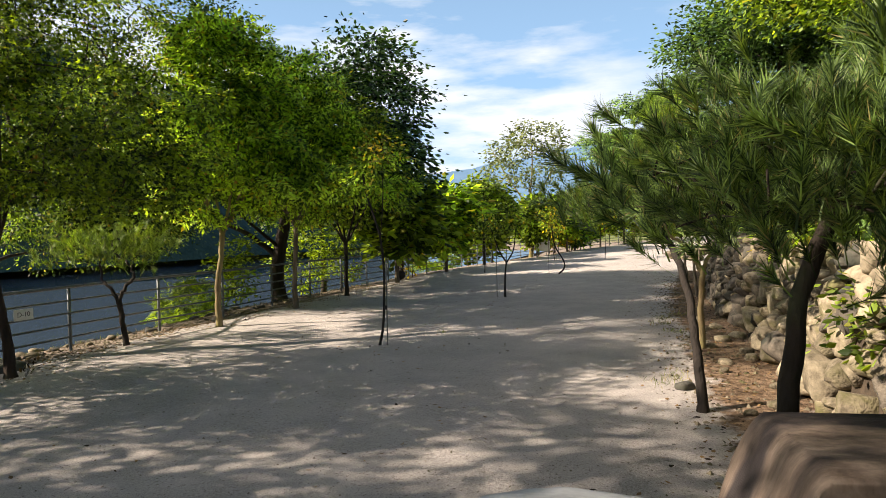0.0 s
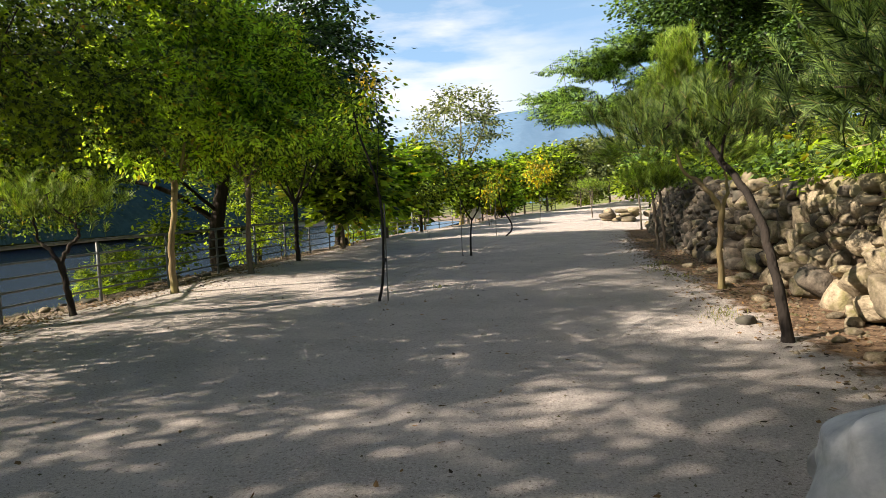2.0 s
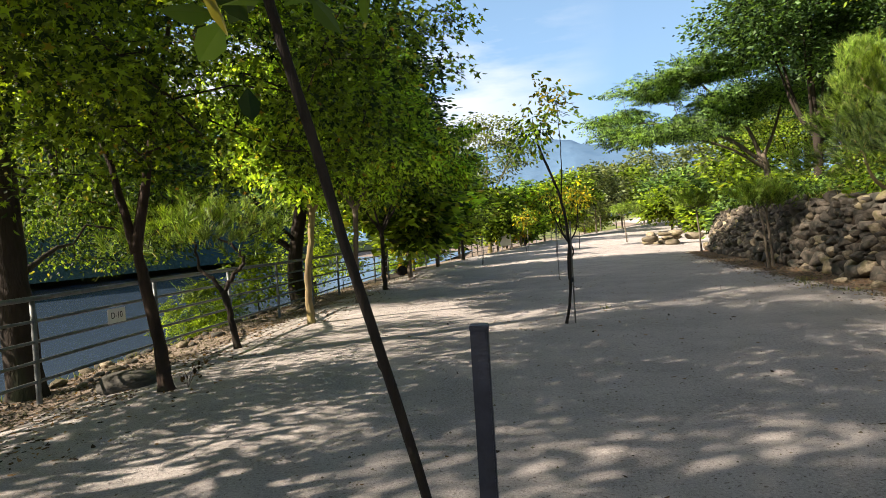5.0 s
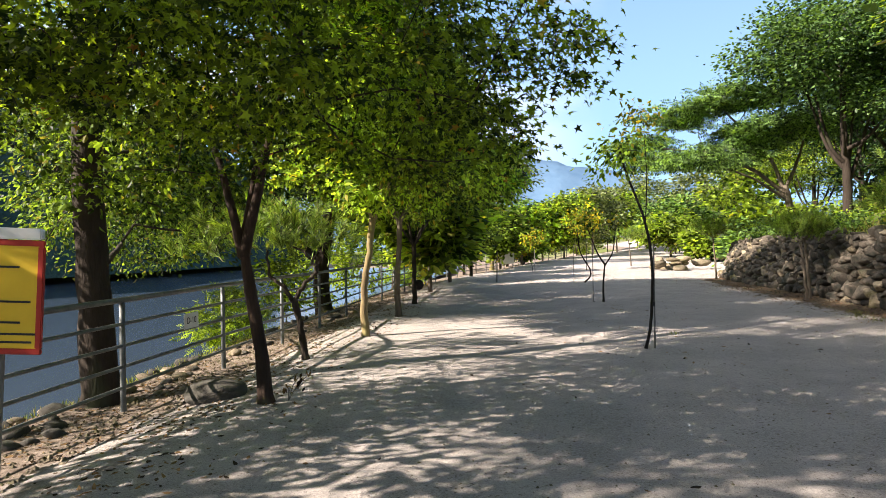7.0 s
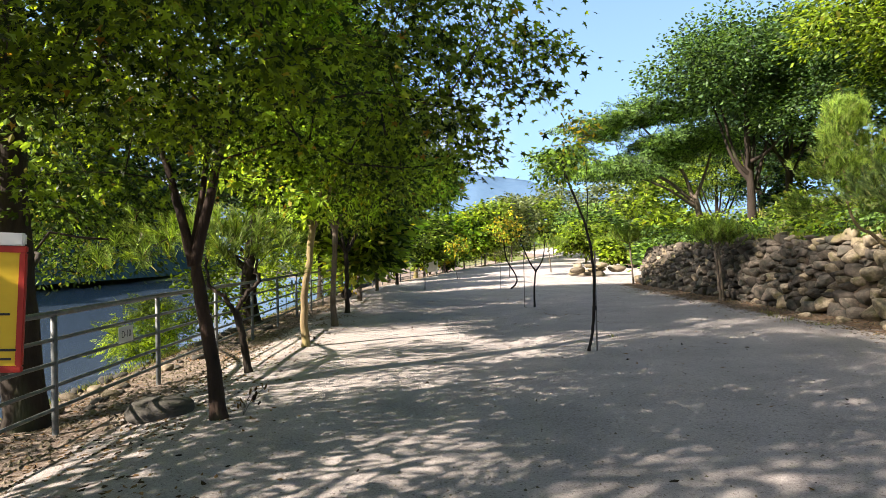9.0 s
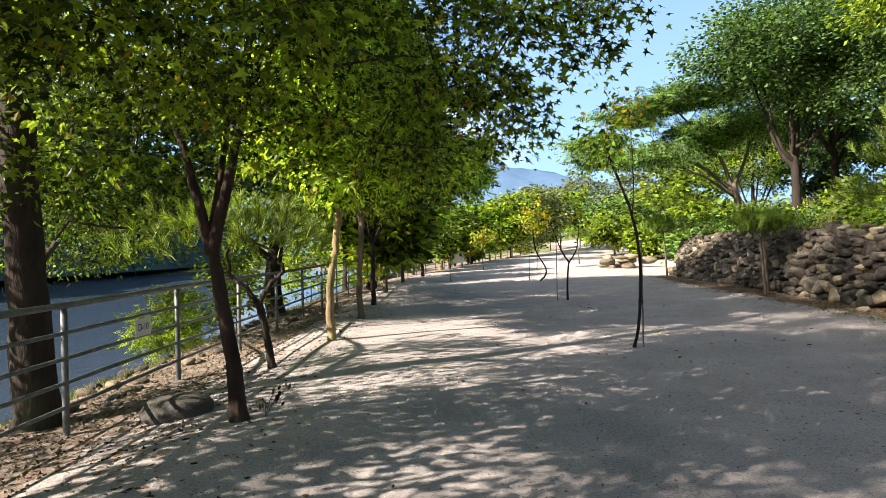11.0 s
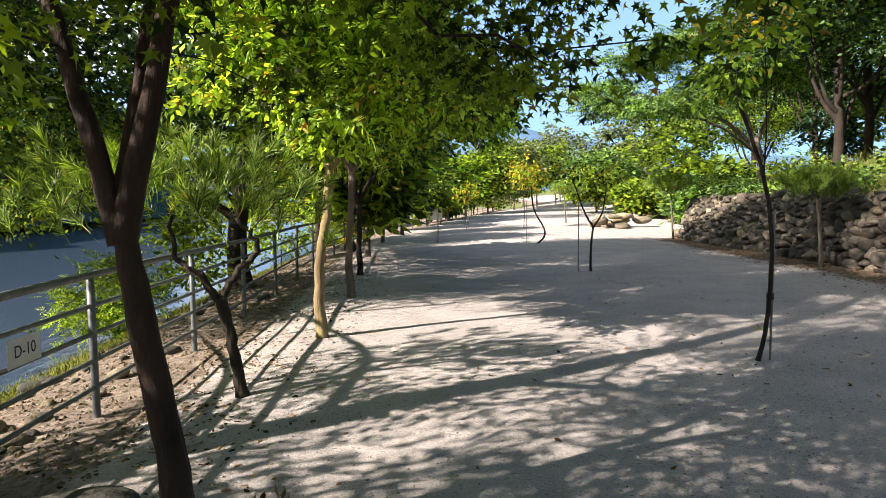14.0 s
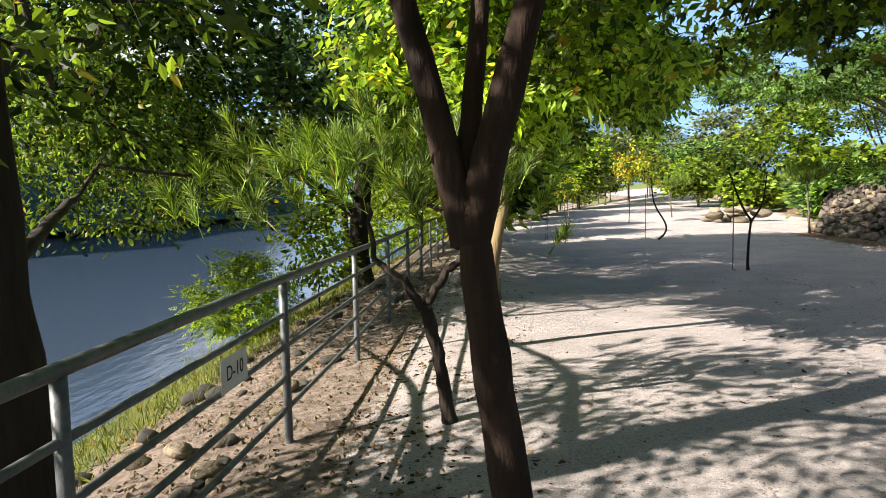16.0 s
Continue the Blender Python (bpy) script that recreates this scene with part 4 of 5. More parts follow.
pine("pine_tree", "staked pine with a pale forked trunk and upright crown", g(7.38, 9.76, -0.02), [(0, 0, 0), (0.0, 0, 0.7), (0.02, 0, 1.2)], [0.05, 0.04, 0.045],
     np.vstack([cone((-0.45, 0.45, 1.75), 1.15, 2.0, 75, 64), [(-0.45, 0.5, 3.2 + 0.13 * k) for k in range(4)]]), NEEDLE_LIGHT, BARK_PALE, 0.24, 65,
     limbs=[([(0.02, 0, 1.15), (-0.2, 0.1, 1.5), (-0.5, 0.3, 1.9), (-0.5, 0.5, 3.0)], 0.04, 0.012), ([(0.02, 0, 1.15), (0.12, 0.1, 1.45), (0.1, 0.2, 1.9)], 0.035, 0.012)], tufts=9, reach=0.36)
pine("pine_tree", "dark pine with drooping long needles above the boulders", g(7.1, 3.7, -0.1), [(0, 0, 0), (0.1, 0.12, 0.8), (0.22, 0.3, 1.5), (0.55, 0.5, 2.4), (0.75, 0.5, 3.0)], [0.068, 0.058, 0.052, 0.042, 0.028],
     np.vstack([puff((0.45, 0.3, 2.15), (1.35, 1.5, 0.9), 95, 67), puff((0.95, 0.2, 2.5), (1.2, 1.1, 0.6), 55, 68), puff((1.4, -0.5, 1.75), (0.8, 0.9, 0.5), 30, 66)]), NEEDLE, BARK_DARK, 0.25, 69, tufts=10, reach=0.6)
for x, y, s, tall, w in ((7.975, 16.5, 71, 1.45, 0.62), (9.1, 26.57, 72, 1.7, 1.0), (8.35, 39.6, 73, 1.6, 1.0), (7.75, 16.2, 74, 1.4, 0.5)):
    pine("pine_tree", "small umbrella-shaped pine on a thin trunk", g(x, y, -0.02), [(0, 0, 0), (-0.05, 0, tall * 0.5), (-0.12, 0, tall)], [0.042, 0.034, 0.03],
         puff((-0.12, 0, tall + 0.35), (w, w, 0.6 * w), int(42 * w), s), NEEDLE_LIGHT, BARK_GREY, 0.28, s, "pines by the wall", tufts=7, reach=0.5)


# staked saplings
def sapling(label, at, trunk, r, blobs, mats, seed, count, per, size, stake=None, leaf="oval", limbs=(), extra=None, tie=None):
    root = tree("sapling", label, at, trunk, [r * 0.5, r * 0.42, r * 0.34], blobs, leaf, mats, BARK_BLACK, count, per, size, 0.14, limbs, seed, 0.003, 0.8, 0.5, 0.1, "saplings on the walk", extra, 7, wob=0.002)
    if stake:
        a, b = stake
        v, q = tube([a, b], 0.011, 7)
        piece("stake", mesh_of("stake", v, [q], [CANE], True), root, "thin grey support cane")
    if tie:
        v, q = tube([(tie[0], tie[1], tie[2] - 0.03), (tie[0], tie[1], tie[2] + 0.03)], 0.035, 8)
        piece("tie", mesh_of("tie", v, [q], [TIE], True), root)
    return root


def top_yellow(z):
    return lambda p, rng: (p[:, 2] + rng.normal(0, 0.12, len(p)) > z)


sapling("thin staked sapling with green leaves turning yellow at the top", g(2.45, 9.36), [(-0.03, 0, 0), (0.04, 0, 0.35), (0.07, 0, 1.1), (0.0, 0.05, 1.75), (-0.25, 0.1, 2.5), (-0.33, 0.15, 2.85)], 0.046,
        [(-0.36, 0.15, 2.7, 0.38, 0.32, 0.25), (-0.05, 0.15, 3.15, 0.3, 0.3, 0.32)], [LEAF_FEATHER, LEAF_YELLOW], 81, 34, 18, 0.085, ((0.10, 0.02, 0), (0.10, 0.02, 1.45)), extra=top_yellow(3.1), tie=(0.075, 0.01, 0.62),
        limbs=[([(0.0, 0.05, 1.75), (0.04, 0.1, 2.4), (0.02, 0.15, 3.2)], 0.009, 0.004)])
sapling("forked staked sapling with sparse leaves", g(3.053, 16.93), [(0, 0, 0), (0.0, 0, 0.5), (0.05, 0, 1.0)], 0.06, [(-0.45, 0, 2.1, 0.35, 0.3, 0.3), (0.35, 0, 2.0, 0.25, 0.25, 0.25)], [LEAF_OVAL, LEAF_YELLOW], 82, 18, 12, 0.11,
        ((-0.25, 0.1, 0), (-0.25, 0.1, 1.5)), limbs=[([(0.05, 0, 0.95), (-0.15, 0, 1.3), (-0.4, 0, 1.95)], 0.026, 0.012), ([(0.05, 0, 0.95), (0.25, 0, 1.3), (0.33, 0, 1.9)], 0.022, 0.01)], extra=lambda p, rng: rng.random(len(p)) < 0.3)
sapling("bent staked sapling with a yellowing top", g(3.746, 25.2), [(-0.1, 0, 0), (0.12, 0, 0.25), (0.1, 0, 0.55), (-0.25, 0, 1.2), (-0.35, 0, 2.0)], 0.07, [(-0.3, 0, 2.3, 0.6, 0.6, 0.5)], [LEAF_FEATHER, LEAF_YELLOW], 83, 26, 14, 0.13,
        ((-0.5, 0.1, 0), (-0.5, 0.1, 1.5)), extra=lambda p, rng: rng.random(len(p)) < 0.5)
sapling("slim sapling on a cane", g(0.17, 27.0), [(0, 0, 0), (0.02, 0, 0.8), (0, 0, 1.7)], 0.025, [(0, 0, 2.0, 0.5, 0.5, 0.5)], [LEAF_OVAL], 84, 22, 14, 0.12, ((0.06, 0, 0), (0.06, 0, 1.3)))
sapling("slim sapling on a cane", g(2.2, 36.6), [(0, 0, 0), (-0.1, 0, 0.8), (0, 0, 1.6)], 0.03, [(0, 0, 2.0, 0.7, 0.7, 0.6)], [LEAF_FEATHER, LEAF_YELLOW], 85, 26, 14, 0.15, ((0.1, 0, 0), (0.1, 0, 1.3)), extra=lambda p, rng: rng.random(len(p)) < 0.6)
sapling("yellow-leaved young tree beside the walk", g(5.1, 35.6), [(0, 0, 0), (0.03, 0, 0.9), (0, 0, 1.9)], 0.04, [(0, 0, 2.9, 0.95, 0.95, 0.75)], [LEAF_FEATHER, LEAF_YELLOW], 86, 44, 16, 0.17, extra=lambda p, rng: rng.random(len(p)) < 0.75)

# leaning sapling and the steel post beside it
sapling("leaning dark sapling with a few fresh leaves", g(1.75, 1.92, -0.02), [(0, 0, 0), (-0.17, -0.18, 0.95), (-0.36, -0.4, 1.95), (-0.5, -0.5, 2.6)], 0.026, [(-0.42, -0.42, 2.2, 0.22, 0.22, 0.2), (-0.2, -0.22, 1.17, 0.08, 0.08, 0.08), (-0.08, -0.1, 0.62, 0.05, 0.05, 0.05)], [LEAF_BANK], 87, 22, 9, 0.10,
        limbs=[([(-0.2, -0.22, 1.15), (-0.24, -0.2, 1.2)], 0.006, 0.003)])
post = tagged(new("steel_post"), "dark painted square steel post standing in the sand", "post")
post.location = g(1.735, 1.72)
part("shaft", box((0.038, 0.038, 1.5), (0, 0, 0.5), 0.003), STEEL_DARK, post)
part("cap", box((0.041, 0.041, 0.012), (0, 0, 1.25), 0.002), STEEL_DARK, post)

# trees on the terrace above the wall
tree("silk_tree", "spreading silk tree with layered feathery foliage", g(10.8, 23.6, -0.1), [(0, 0, 0), (-0.1, 0, 0.9), (-0.3, 0, 1.8)], [0.15, 0.12, 0.11],
     [(-5.0, 1.4, 3.6, 1.2, 1.2, 0.3), (-3.6, 0.4, 4.5, 1.6, 1.6, 0.35), (-2.2, -0.1, 4.9, 1.6, 1.6, 0.4), (-3.4, -0.6, 2.7, 1.7, 1.5, 0.35), (-4.5, 0.9, 3.0, 1.2, 1.2, 0.3), (-0.8, -0.2, 3.7, 1.8, 1.8, 0.45), (-1.8, 0.9, 3.1, 1.6, 1.6, 0.35)], "spray", LEAF_SILK, BARK_GREY, 200, 28, 0.30, 0.38,
     [([(-0.3, 0, 1.5), (-1.4, 0.3, 2.5), (-3.2, 0.4, 3.1), (-4.8, 1.2, 3.5)], 0.08, 0.03), ([(-0.3, 0, 1.6), (-0.9, 0, 3.0), (-2.4, 0, 4.6)], 0.08, 0.03), ([(-0.3, 0, 1.6), (0.2, 0, 2.8), (0.5, 0, 3.9)], 0.07, 0.025), ([(-0.25, 0, 1.3), (-1.6, -0.3, 2.1), (-3.2, -0.6, 2.6)], 0.06, 0.02)], seed=91, flat=0.22)


def terrace_tree(x, y, h, w, mat, seed, label="leafy broadleaf tree on the terrace above the stone wall"):
    """A forked tree whose crown is made of several uneven masses."""
    r = np.random.default_rng(seed)
    blobs = [(0, 0, h * 0.84, w * 0.55, w * 0.55, h * 0.15)]
    limbs = []
    for k in range(6):
        a = k * 1.05 + r.uniform(-0.3, 0.3)
        q = np.array([math.cos(a), math.sin(a), 0]) * w * r.uniform(0.45, 0.72)
        z = h * r.uniform(0.46, 0.76)
        blobs.append((q[0], q[1], z, w * 0.5, w * 0.5, h * r.uniform(0.11, 0.17)))
        limbs.append(([(0.03, 0.04, h * (0.16 + 0.03 * k)), (q[0] * 0.3, q[1] * 0.3, h * 0.34), (q[0] * 0.7, q[1] * 0.7, z * 0.92)], 0.07, 0.025))
    tree("terrace_tree", label, g(x, y, -0.1), [(0, 0, 0), (0.05, 0.03, h * 0.18), (-0.03, 0.06, h * 0.42), (0.02, 0.0, h * 0.8)], [0.15, 0.12, 0.09, 0.04],
         blobs, "diamond", mat, BARK_DARK, 250, 105, 0.14, 0.34, limbs, seed=seed, twig=0.006, hollow=0.3)


for x, y, h, w, m, s in ((10.6, 19.8, 7.4, 3.4, LEAF_TERRACE, 101), (13.5, 22.5, 7.4, 3.2, LEAF_DARK, 102), (12.2, 13.5, 6.8, 3.2, LEAF_OVAL, 103), (14.8, 17.0, 8.6, 3.6, LEAF_TERRACE, 104), (11.8, 8.5, 6.8, 3.2, LEAF_BANK, 105),
                         (12.6, 3.2, 6.8, 3.2, LEAF_BANK, 106), (16.0, 9.0, 8.0, 3.5, LEAF_SILK, 107), (15.5, 28.0, 6.8, 3.2, LEAF_DARK, 108), (17.0, 35.0, 7.0, 3.4, LEAF_OVAL, 109), (20.0, 14.0, 8.0, 4.0, LEAF_OVAL, 110), (20.0, 24.0, 8.0, 4.0, LEAF_DARK, 111)):
    terrace_tree(x, y, h, w, m, s)


# unseen trees added behind the start of the walk to cut sky light
for x, y, h, w, m, s in ((2.5, -7.5, 8.5, 4.0, LEAF_OVAL, 112), (8.5, -6.5, 8.0, 3.8, LEAF_BANK, 113), (-1.5, -11.0, 9.0, 4.0, LEAF_SILK, 114), (13.0, -3.0, 8.0, 3.8, LEAF_OVAL, 115)):
    terrace_tree(x, y, h, w, m, s, "unseen leafy broadleaf tree added behind the walk to cut sky light")


def shrub(label, at, r, mat, seed, count=40, per=26, size=0.11, leaf="oval"):
    return tree("shrub", label, at, [(0, 0, -0.05), (0.02, 0, r[2] * 0.3), (0.0, 0.02, r[2] * 0.5)], [0.02, 0.015, 0.012], [(0, 0, r[2] * 0.85, r[0], r[1], r[2] * 0.8)], leaf, mat, BARK_DARK, count, per, size, 0.2, seed=seed, twig=0.003, hollow=0.2, sides=6, category="shrub")


for k in range(26):
    y = 1.0 + 1.05 * (k % 17) * 1.6 + 0.4 * (k // 17)
    x = float(along(WALL, y)) + (1.5 if k < 17 else 4.6) + 0.5 * math.sin(k * 2.3)
    shrub("green undergrowth shrub on the terrace edge", g(x, y), (0.95, 1.1, (0.36 if k < 17 else 0.8) + 0.2 * (k % 3 == 0)), [LEAF_OVAL, LEAF_SILK, LEAF_FEATHER][k % 3], 130 + k, 30, 34, 0.13, "diamond")
for k, (x, y, r, h) in enumerate(((-5.3, 16.4, 0.7, 1.4), (-5.4, 20.6, 1.1, 1.9), (-4.8, 22.8, 0.9, 1.7))):
    shrub("yellow-green bush on the bank behind the fence", g(x, y), (r, r, h), LEAF_BRIGHT, 180 + k, 40, 34, 0.13)
for k in range(12):
    y = 3.0 + 2.3 * k
    shrub("dark leafy thicket at the back of the terrace", g(float(along(WALL, y)) + 6.4 + 0.9 * math.sin(k * 1.7), y), (1.5, 1.5, 2.0 + 0.5 * math.sin(k * 2.9)), [LEAF_DARK, LEAF_OVAL][k % 2], 400 + k, 46, 40, 0.20, "diamond")
for k, (y, z) in enumerate(((5.8, 0.72), (5.3, 1.05), (6.4, 0.98))):
    shrub("small green plant growing between the wall stones", (float(along(WALL, y)) + 0.22 + 0.2 * z, y, z), (0.26, 0.34, 0.22), LEAF_OVAL, 430 + k, 12, 16, 0.10)
for k in range(16):
    y = -10 + 8.5 * k
    shrub("dense dark thicket on the far river bank", g(-51.5 + 1.2 * math.sin(k * 2.1), y), (4.6, 4.8, 4.2 + math.sin(k * 1.3)), [LEAF_BANK, LEAF_DARK, LEAF_SILK][k % 3], 450 + k, 60, 40, 0.75, "diamond")
shrub("bright green shrub on the river bank", g(-6.6, 16.0), (0.9, 0.9, 1.0), LEAF_BRIGHT, 150, 50, 22, 0.20, "spray")
shrub("bright green shrub behind the fence", g(-5.0, 37.0), (1.6, 1.2, 1.2), LEAF_BRIGHT, 151, 50, 22, 0.24, "spray")
shrub("yellow-leaved bush by the fence", g(-3.0, 26.3), (0.9, 0.9, 1.8), LEAF_YELLOW, 152, 50, 18, 0.15)

# the far end of the walk
tree("far_tree", "tall airy grey-green tree", g(-0.3, 44.0), [(0, 0, 0), (0.1, 0, 2.5), (0, 0, 5.0)], [0.16, 0.13, 0.10], [(0, 0, 6.8, 3.6, 3.0, 2.2), (0.5, 0, 8.6, 2.4, 2.0, 1.2)], "oval", LEAF_GREY, BARK_PALE, 190, 20, 0.24, 0.34,
     [([(0, 0, 3.5), (-1.5, 0, 5.6), (-2.6, 0, 7.6)], 0.07, 0.03), ([(0, 0, 3.5), (1.3, 0, 5.6), (2.2, 0, 7.8)], 0.07, 0.03), ([(0, 0, 4.5), (0.2, 0, 6.6), (0.1, 0, 9)], 0.06, 0.03)], seed=160)
tree("far_tree", "round dark green tree by the fence", g(-1.2, 33.0), [(0, 0, 0), (0, 0, 1.0), (0, 0, 2.0)], [0.09, 0.07, 0.06], [(0, 0, 3.0, 1.7, 1.7, 1.4), (0, 0, 4.1, 1.1, 1.1, 0.8)], "oval", LEAF_OVAL, BARK_DARK, 150, 50, 0.22, 0.3, seed=161)
for k, (x, y, h, w, m) in enumerate(((-2.1, 22.0, 4.6, 1.7, LEAF_OVAL), (-1.9, 28.0, 4.2, 1.5, LEAF_FEATHER), (-1.9, 38.2, 4.4, 1.6, LEAF_OVAL), (0.3, 43.0, 4.4, 1.5, LEAF_OVAL), (1.9, 47.5, 4.6, 1.6, LEAF_FEATHER), (4.0, 56, 5.0, 2.6, LEAF_FEATHER), (1.0, 62, 6.5, 3.0, LEAF_OVAL), (7.0, 78, 6.5, 3.0, LEAF_OVAL), (11, 90, 8, 4.0, LEAF_GREY), (16, 94, 8, 4.0, LEAF_OVAL), (6, 57, 6.2, 3.2, LEAF_OVAL), (9.5, 64, 7.0, 3.5, LEAF_GREY), (13, 70, 7.5, 4.0, LEAF_OVAL), (2.5, 67, 8.0, 3.5, LEAF_SILK), (21, 92, 8, 4.5, LEAF_OVAL), (27, 84, 7, 4, LEAF_SILK), (20, 60, 9.0, 4.0, LEAF_GREY), (18.5, 47, 7.0, 3.2, LEAF_OVAL), (16.5, 76, 9.5, 4.2, LEAF_GREY), (12.5, 84, 10.0, 4.2, LEAF_GREY),
                                     (14.0, 33.5, 3.6, 1.8, LEAF_OVAL), (12.6, 31.0, 2.4, 1.3, LEAF_SILK), (-6, 48, 6, 3, LEAF_OVAL), (-9, 62, 7, 4, LEAF_DARK), (-4, 85, 7, 5, LEAF_GREY), (30, 88, 8, 6, LEAF_OVAL), (14.5, 44.0, 2.4, 1.6, LEAF_OVAL), (16.0, 58, 5.5, 3.2, LEAF_SILK), (14.0, 52, 4.0, 2.4, LEAF_OVAL), (20.5, 70, 6.5, 3.6, LEAF_OVAL), (12.0, 98, 6.0, 4.0, LEAF_OVAL), (0.8, 49, 3.0, 1.5, LEAF_YELLOW), (2.2, 51.0, 2.6, 1.4, LEAF_FEATHER))):
    tree("far_tree", "green tree at the far end of the walk", g(x, y, -0.1), [(0, 0, 0), (0, 0, h * 0.15), (0, 0, h * 0.4)], [0.1, 0.08, 0.07], [(0, 0, h * 0.62, w, w, h * 0.36)], "diamond", m, BARK_GREY, 90, 46, 0.40, 0.42, seed=170 + k, twig=0.008, sides=6)

# rocks
loose_stone("smooth flat dark boulder lying by the maple", STONE_DARK, g(-2.62, 6.85, 0.05), (0.64, 0.46, 0.30), 5, 18, lump=0.14, facets=1, name="flat_boulder")
loose_stone("large white weathered boulder", STONE_WHITE, (6.40, 2.45, 0.46), (1.95, 1.0, 1.0), 8, 12, level=5, lump=0.34, facets=14, name="white_boulder")
loose_stone("large brown streaked block of stone", STONE_BROWN, (7.45, 3.1, 0.42), (1.7, 1.0, 1.28), 13, 8, lump=0.08, level=5, box_like=0.2, facets=3, name="stone_block")
loose_stone("small dark stone in the sand", STONE_DARK, g(6.95, 7.35, 0.02), (0.24, 0.2, 0.16), 3, 40, 2, name="small_stone")
rng = np.random.default_rng(77)
for k in range(18):
    y = 4.6 + 0.45 * k + rng.uniform(-0.15, 0.15)
    s = rng.uniform(0.09, 0.24)
    loose_stone("small tan stone fallen at the foot of the wall", STONE, g(float(along(WALL, y)) - rng.uniform(0.08, 0.7), y, s * 0.15), (s * 1.3, s, s * 0.75), 500 + k, rng.uniform(0, 180), 2, name="small_stone")
for k in range(11):
    s = rng.uniform(0.35, 0.9)
    x, y = 9.6 + rng.uniform(-1.1, 1.6), 34.3 + rng.uniform(-0.8, 0.8)
    loose_stone("large stone in the pile beside the walk", STONE, g(x, y, 0.12 + 0.22 * (k % 3)), (s * 1.4, s, s * 0.6), 20 + k, rng.uniform(0, 180), 2)
for k in range(22):
    y = 27.0 + k * 0.35
    x = float(along(WALL, y)) + 0.1 + rng.uniform(-0.2, 0.2)
    s = rng.uniform(0.5, 0.95)
    loose_stone("pale boulder at the corner of the terrace", STONE, g(x - 0.2, y, 0.2 + 0.45 * (k % 3)), (s, s, s * 0.8), 40 + k, rng.uniform(0, 180), 2)
for k in range(40):
    y = 48.0 + k * 0.9
    x = float(along(WALL, y)) - 0.2
    s = rng.uniform(0.7, 1.2)
    loose_stone("pale stone of the low far wall", STONE, (x, y, float(ground_z(x - 0.6, y)) + 0.25), (s, s * 1.1, s * 0.9), 70 + k, rng.uniform(0, 180), 2)


# yellow notice board beside the walk
def notice_board():
    root = tagged(new("notice_board"), "yellow notice board in a red frame on a wooden post", "sign")
    root.matrix_basis = pose(-1.82, 2.93, float(ground_z(-1.82, 2.93)) - 0.01, 0, 3, 12)
    part("panel", box((0.37, 0.012, 0.45), (0, 0, 1.35), 0.003), YELLOW, root)
    for w, h, x, z in ((0.40, 0.026, 0, 1.585), (0.40, 0.026, 0, 1.115), (0.026, 0.446, -0.187, 1.35), (0.026, 0.446, 0.187, 1.35)):
        part("frame_bar", box((w, 0.020, h), (x, -0.002, z), 0.004), RED, root)
    part("clip", box((0.26, 0.035, 0.05), (0.06, 0, 1.625), 0.006), CARD, root, "pale metal clip")
    part("post", box((0.05, 0.045, 1.62), (0, 0.036, 0.76), 0.006), CANE, root, "weathered wooden post")
    for k, (w, z) in enumerate(((0.10, 1.48), (0.14, 1.33), (0.12, 1.24), (0.20, 1.19), (0.22, 1.155))):
        part("text_bar", box((w, 0.004, 0.009), (0.05 + 0.03 * (k % 2), -0.008, z), 0.0), INK, root)


def write(text, size, m, mat, parent):
    c = bpy.data.curves.new("lettering", 'FONT')
    c.body, c.size, c.extrude, c.align_x, c.align_y = text, size, 0.0006, 'CENTER', 'CENTER'
    ob = new("lettering", c)
    me = bpy.data.meshes.new_from_object(ob)
    bpy.data.objects.remove(ob)
    me.materials.append(mat)
    return piece("lettering", me, parent, m=m)


def rail_card():
    root = tagged(new("label_card"), "white card lettered D-10 fixed to the fence rail", "sign")
    root.matrix_basis = pose(float(along(FENCE, 7.92)) + 0.035, 7.92, 0.70, 0, 0, 90)
    part("card", box((0.36, 0.004, 0.19), (0, 0, 0), 0.001), CARD, root)
    write("D-10", 0.115, pose(0, -0.004, 0, 90, 0, 0), INK, root)


def small_cards():
    for y, z, w in ((19.4, 0.95, 0.2), (16.9, 0.9, 0.22), (21.8, 0.95, 0.2)):
        root = tagged(new("label_card"), "small pale card tied to the fence rail", "sign")
        root.matrix_basis = pose(float(along(FENCE, y)) + 0.035, y, z, 0, 0, 90)
        part("card", box((w, 0.004, 0.2), (0, 0, 0), 0.001), CARD, root)
        part("text_bar", box((w * 0.7, 0.003, 0.02), (0, -0.004, 0.02), 0), INK, root)


def bucket():
    root = tagged(new("bucket"), "dark rubber bucket lying by the fence", "bucket")
    root.matrix_basis = pose(-2.95, 24.5, float(ground_z(-2.95, 24.5)) + 0.17, 78, 0, 30)
    v, q = tube([(0, 0, 0), (0, 0, 0.05), (0, 0, 0.30), (0, 0, 0.33)], [0.13, 0.15, 0.18, 0.19], 16)
    piece("body", mesh_of("body", v, [q], [RUBBER], True), root)
    v, q = tube([(0.19 * math.cos(a), 0.19 * math.sin(a), 0.33) for a in np.linspace(0, 2 * math.pi, 17)], 0.012, 6, cap=False)
    piece("rim", mesh_of("rim", v, [q], [RUBBER], True), root)


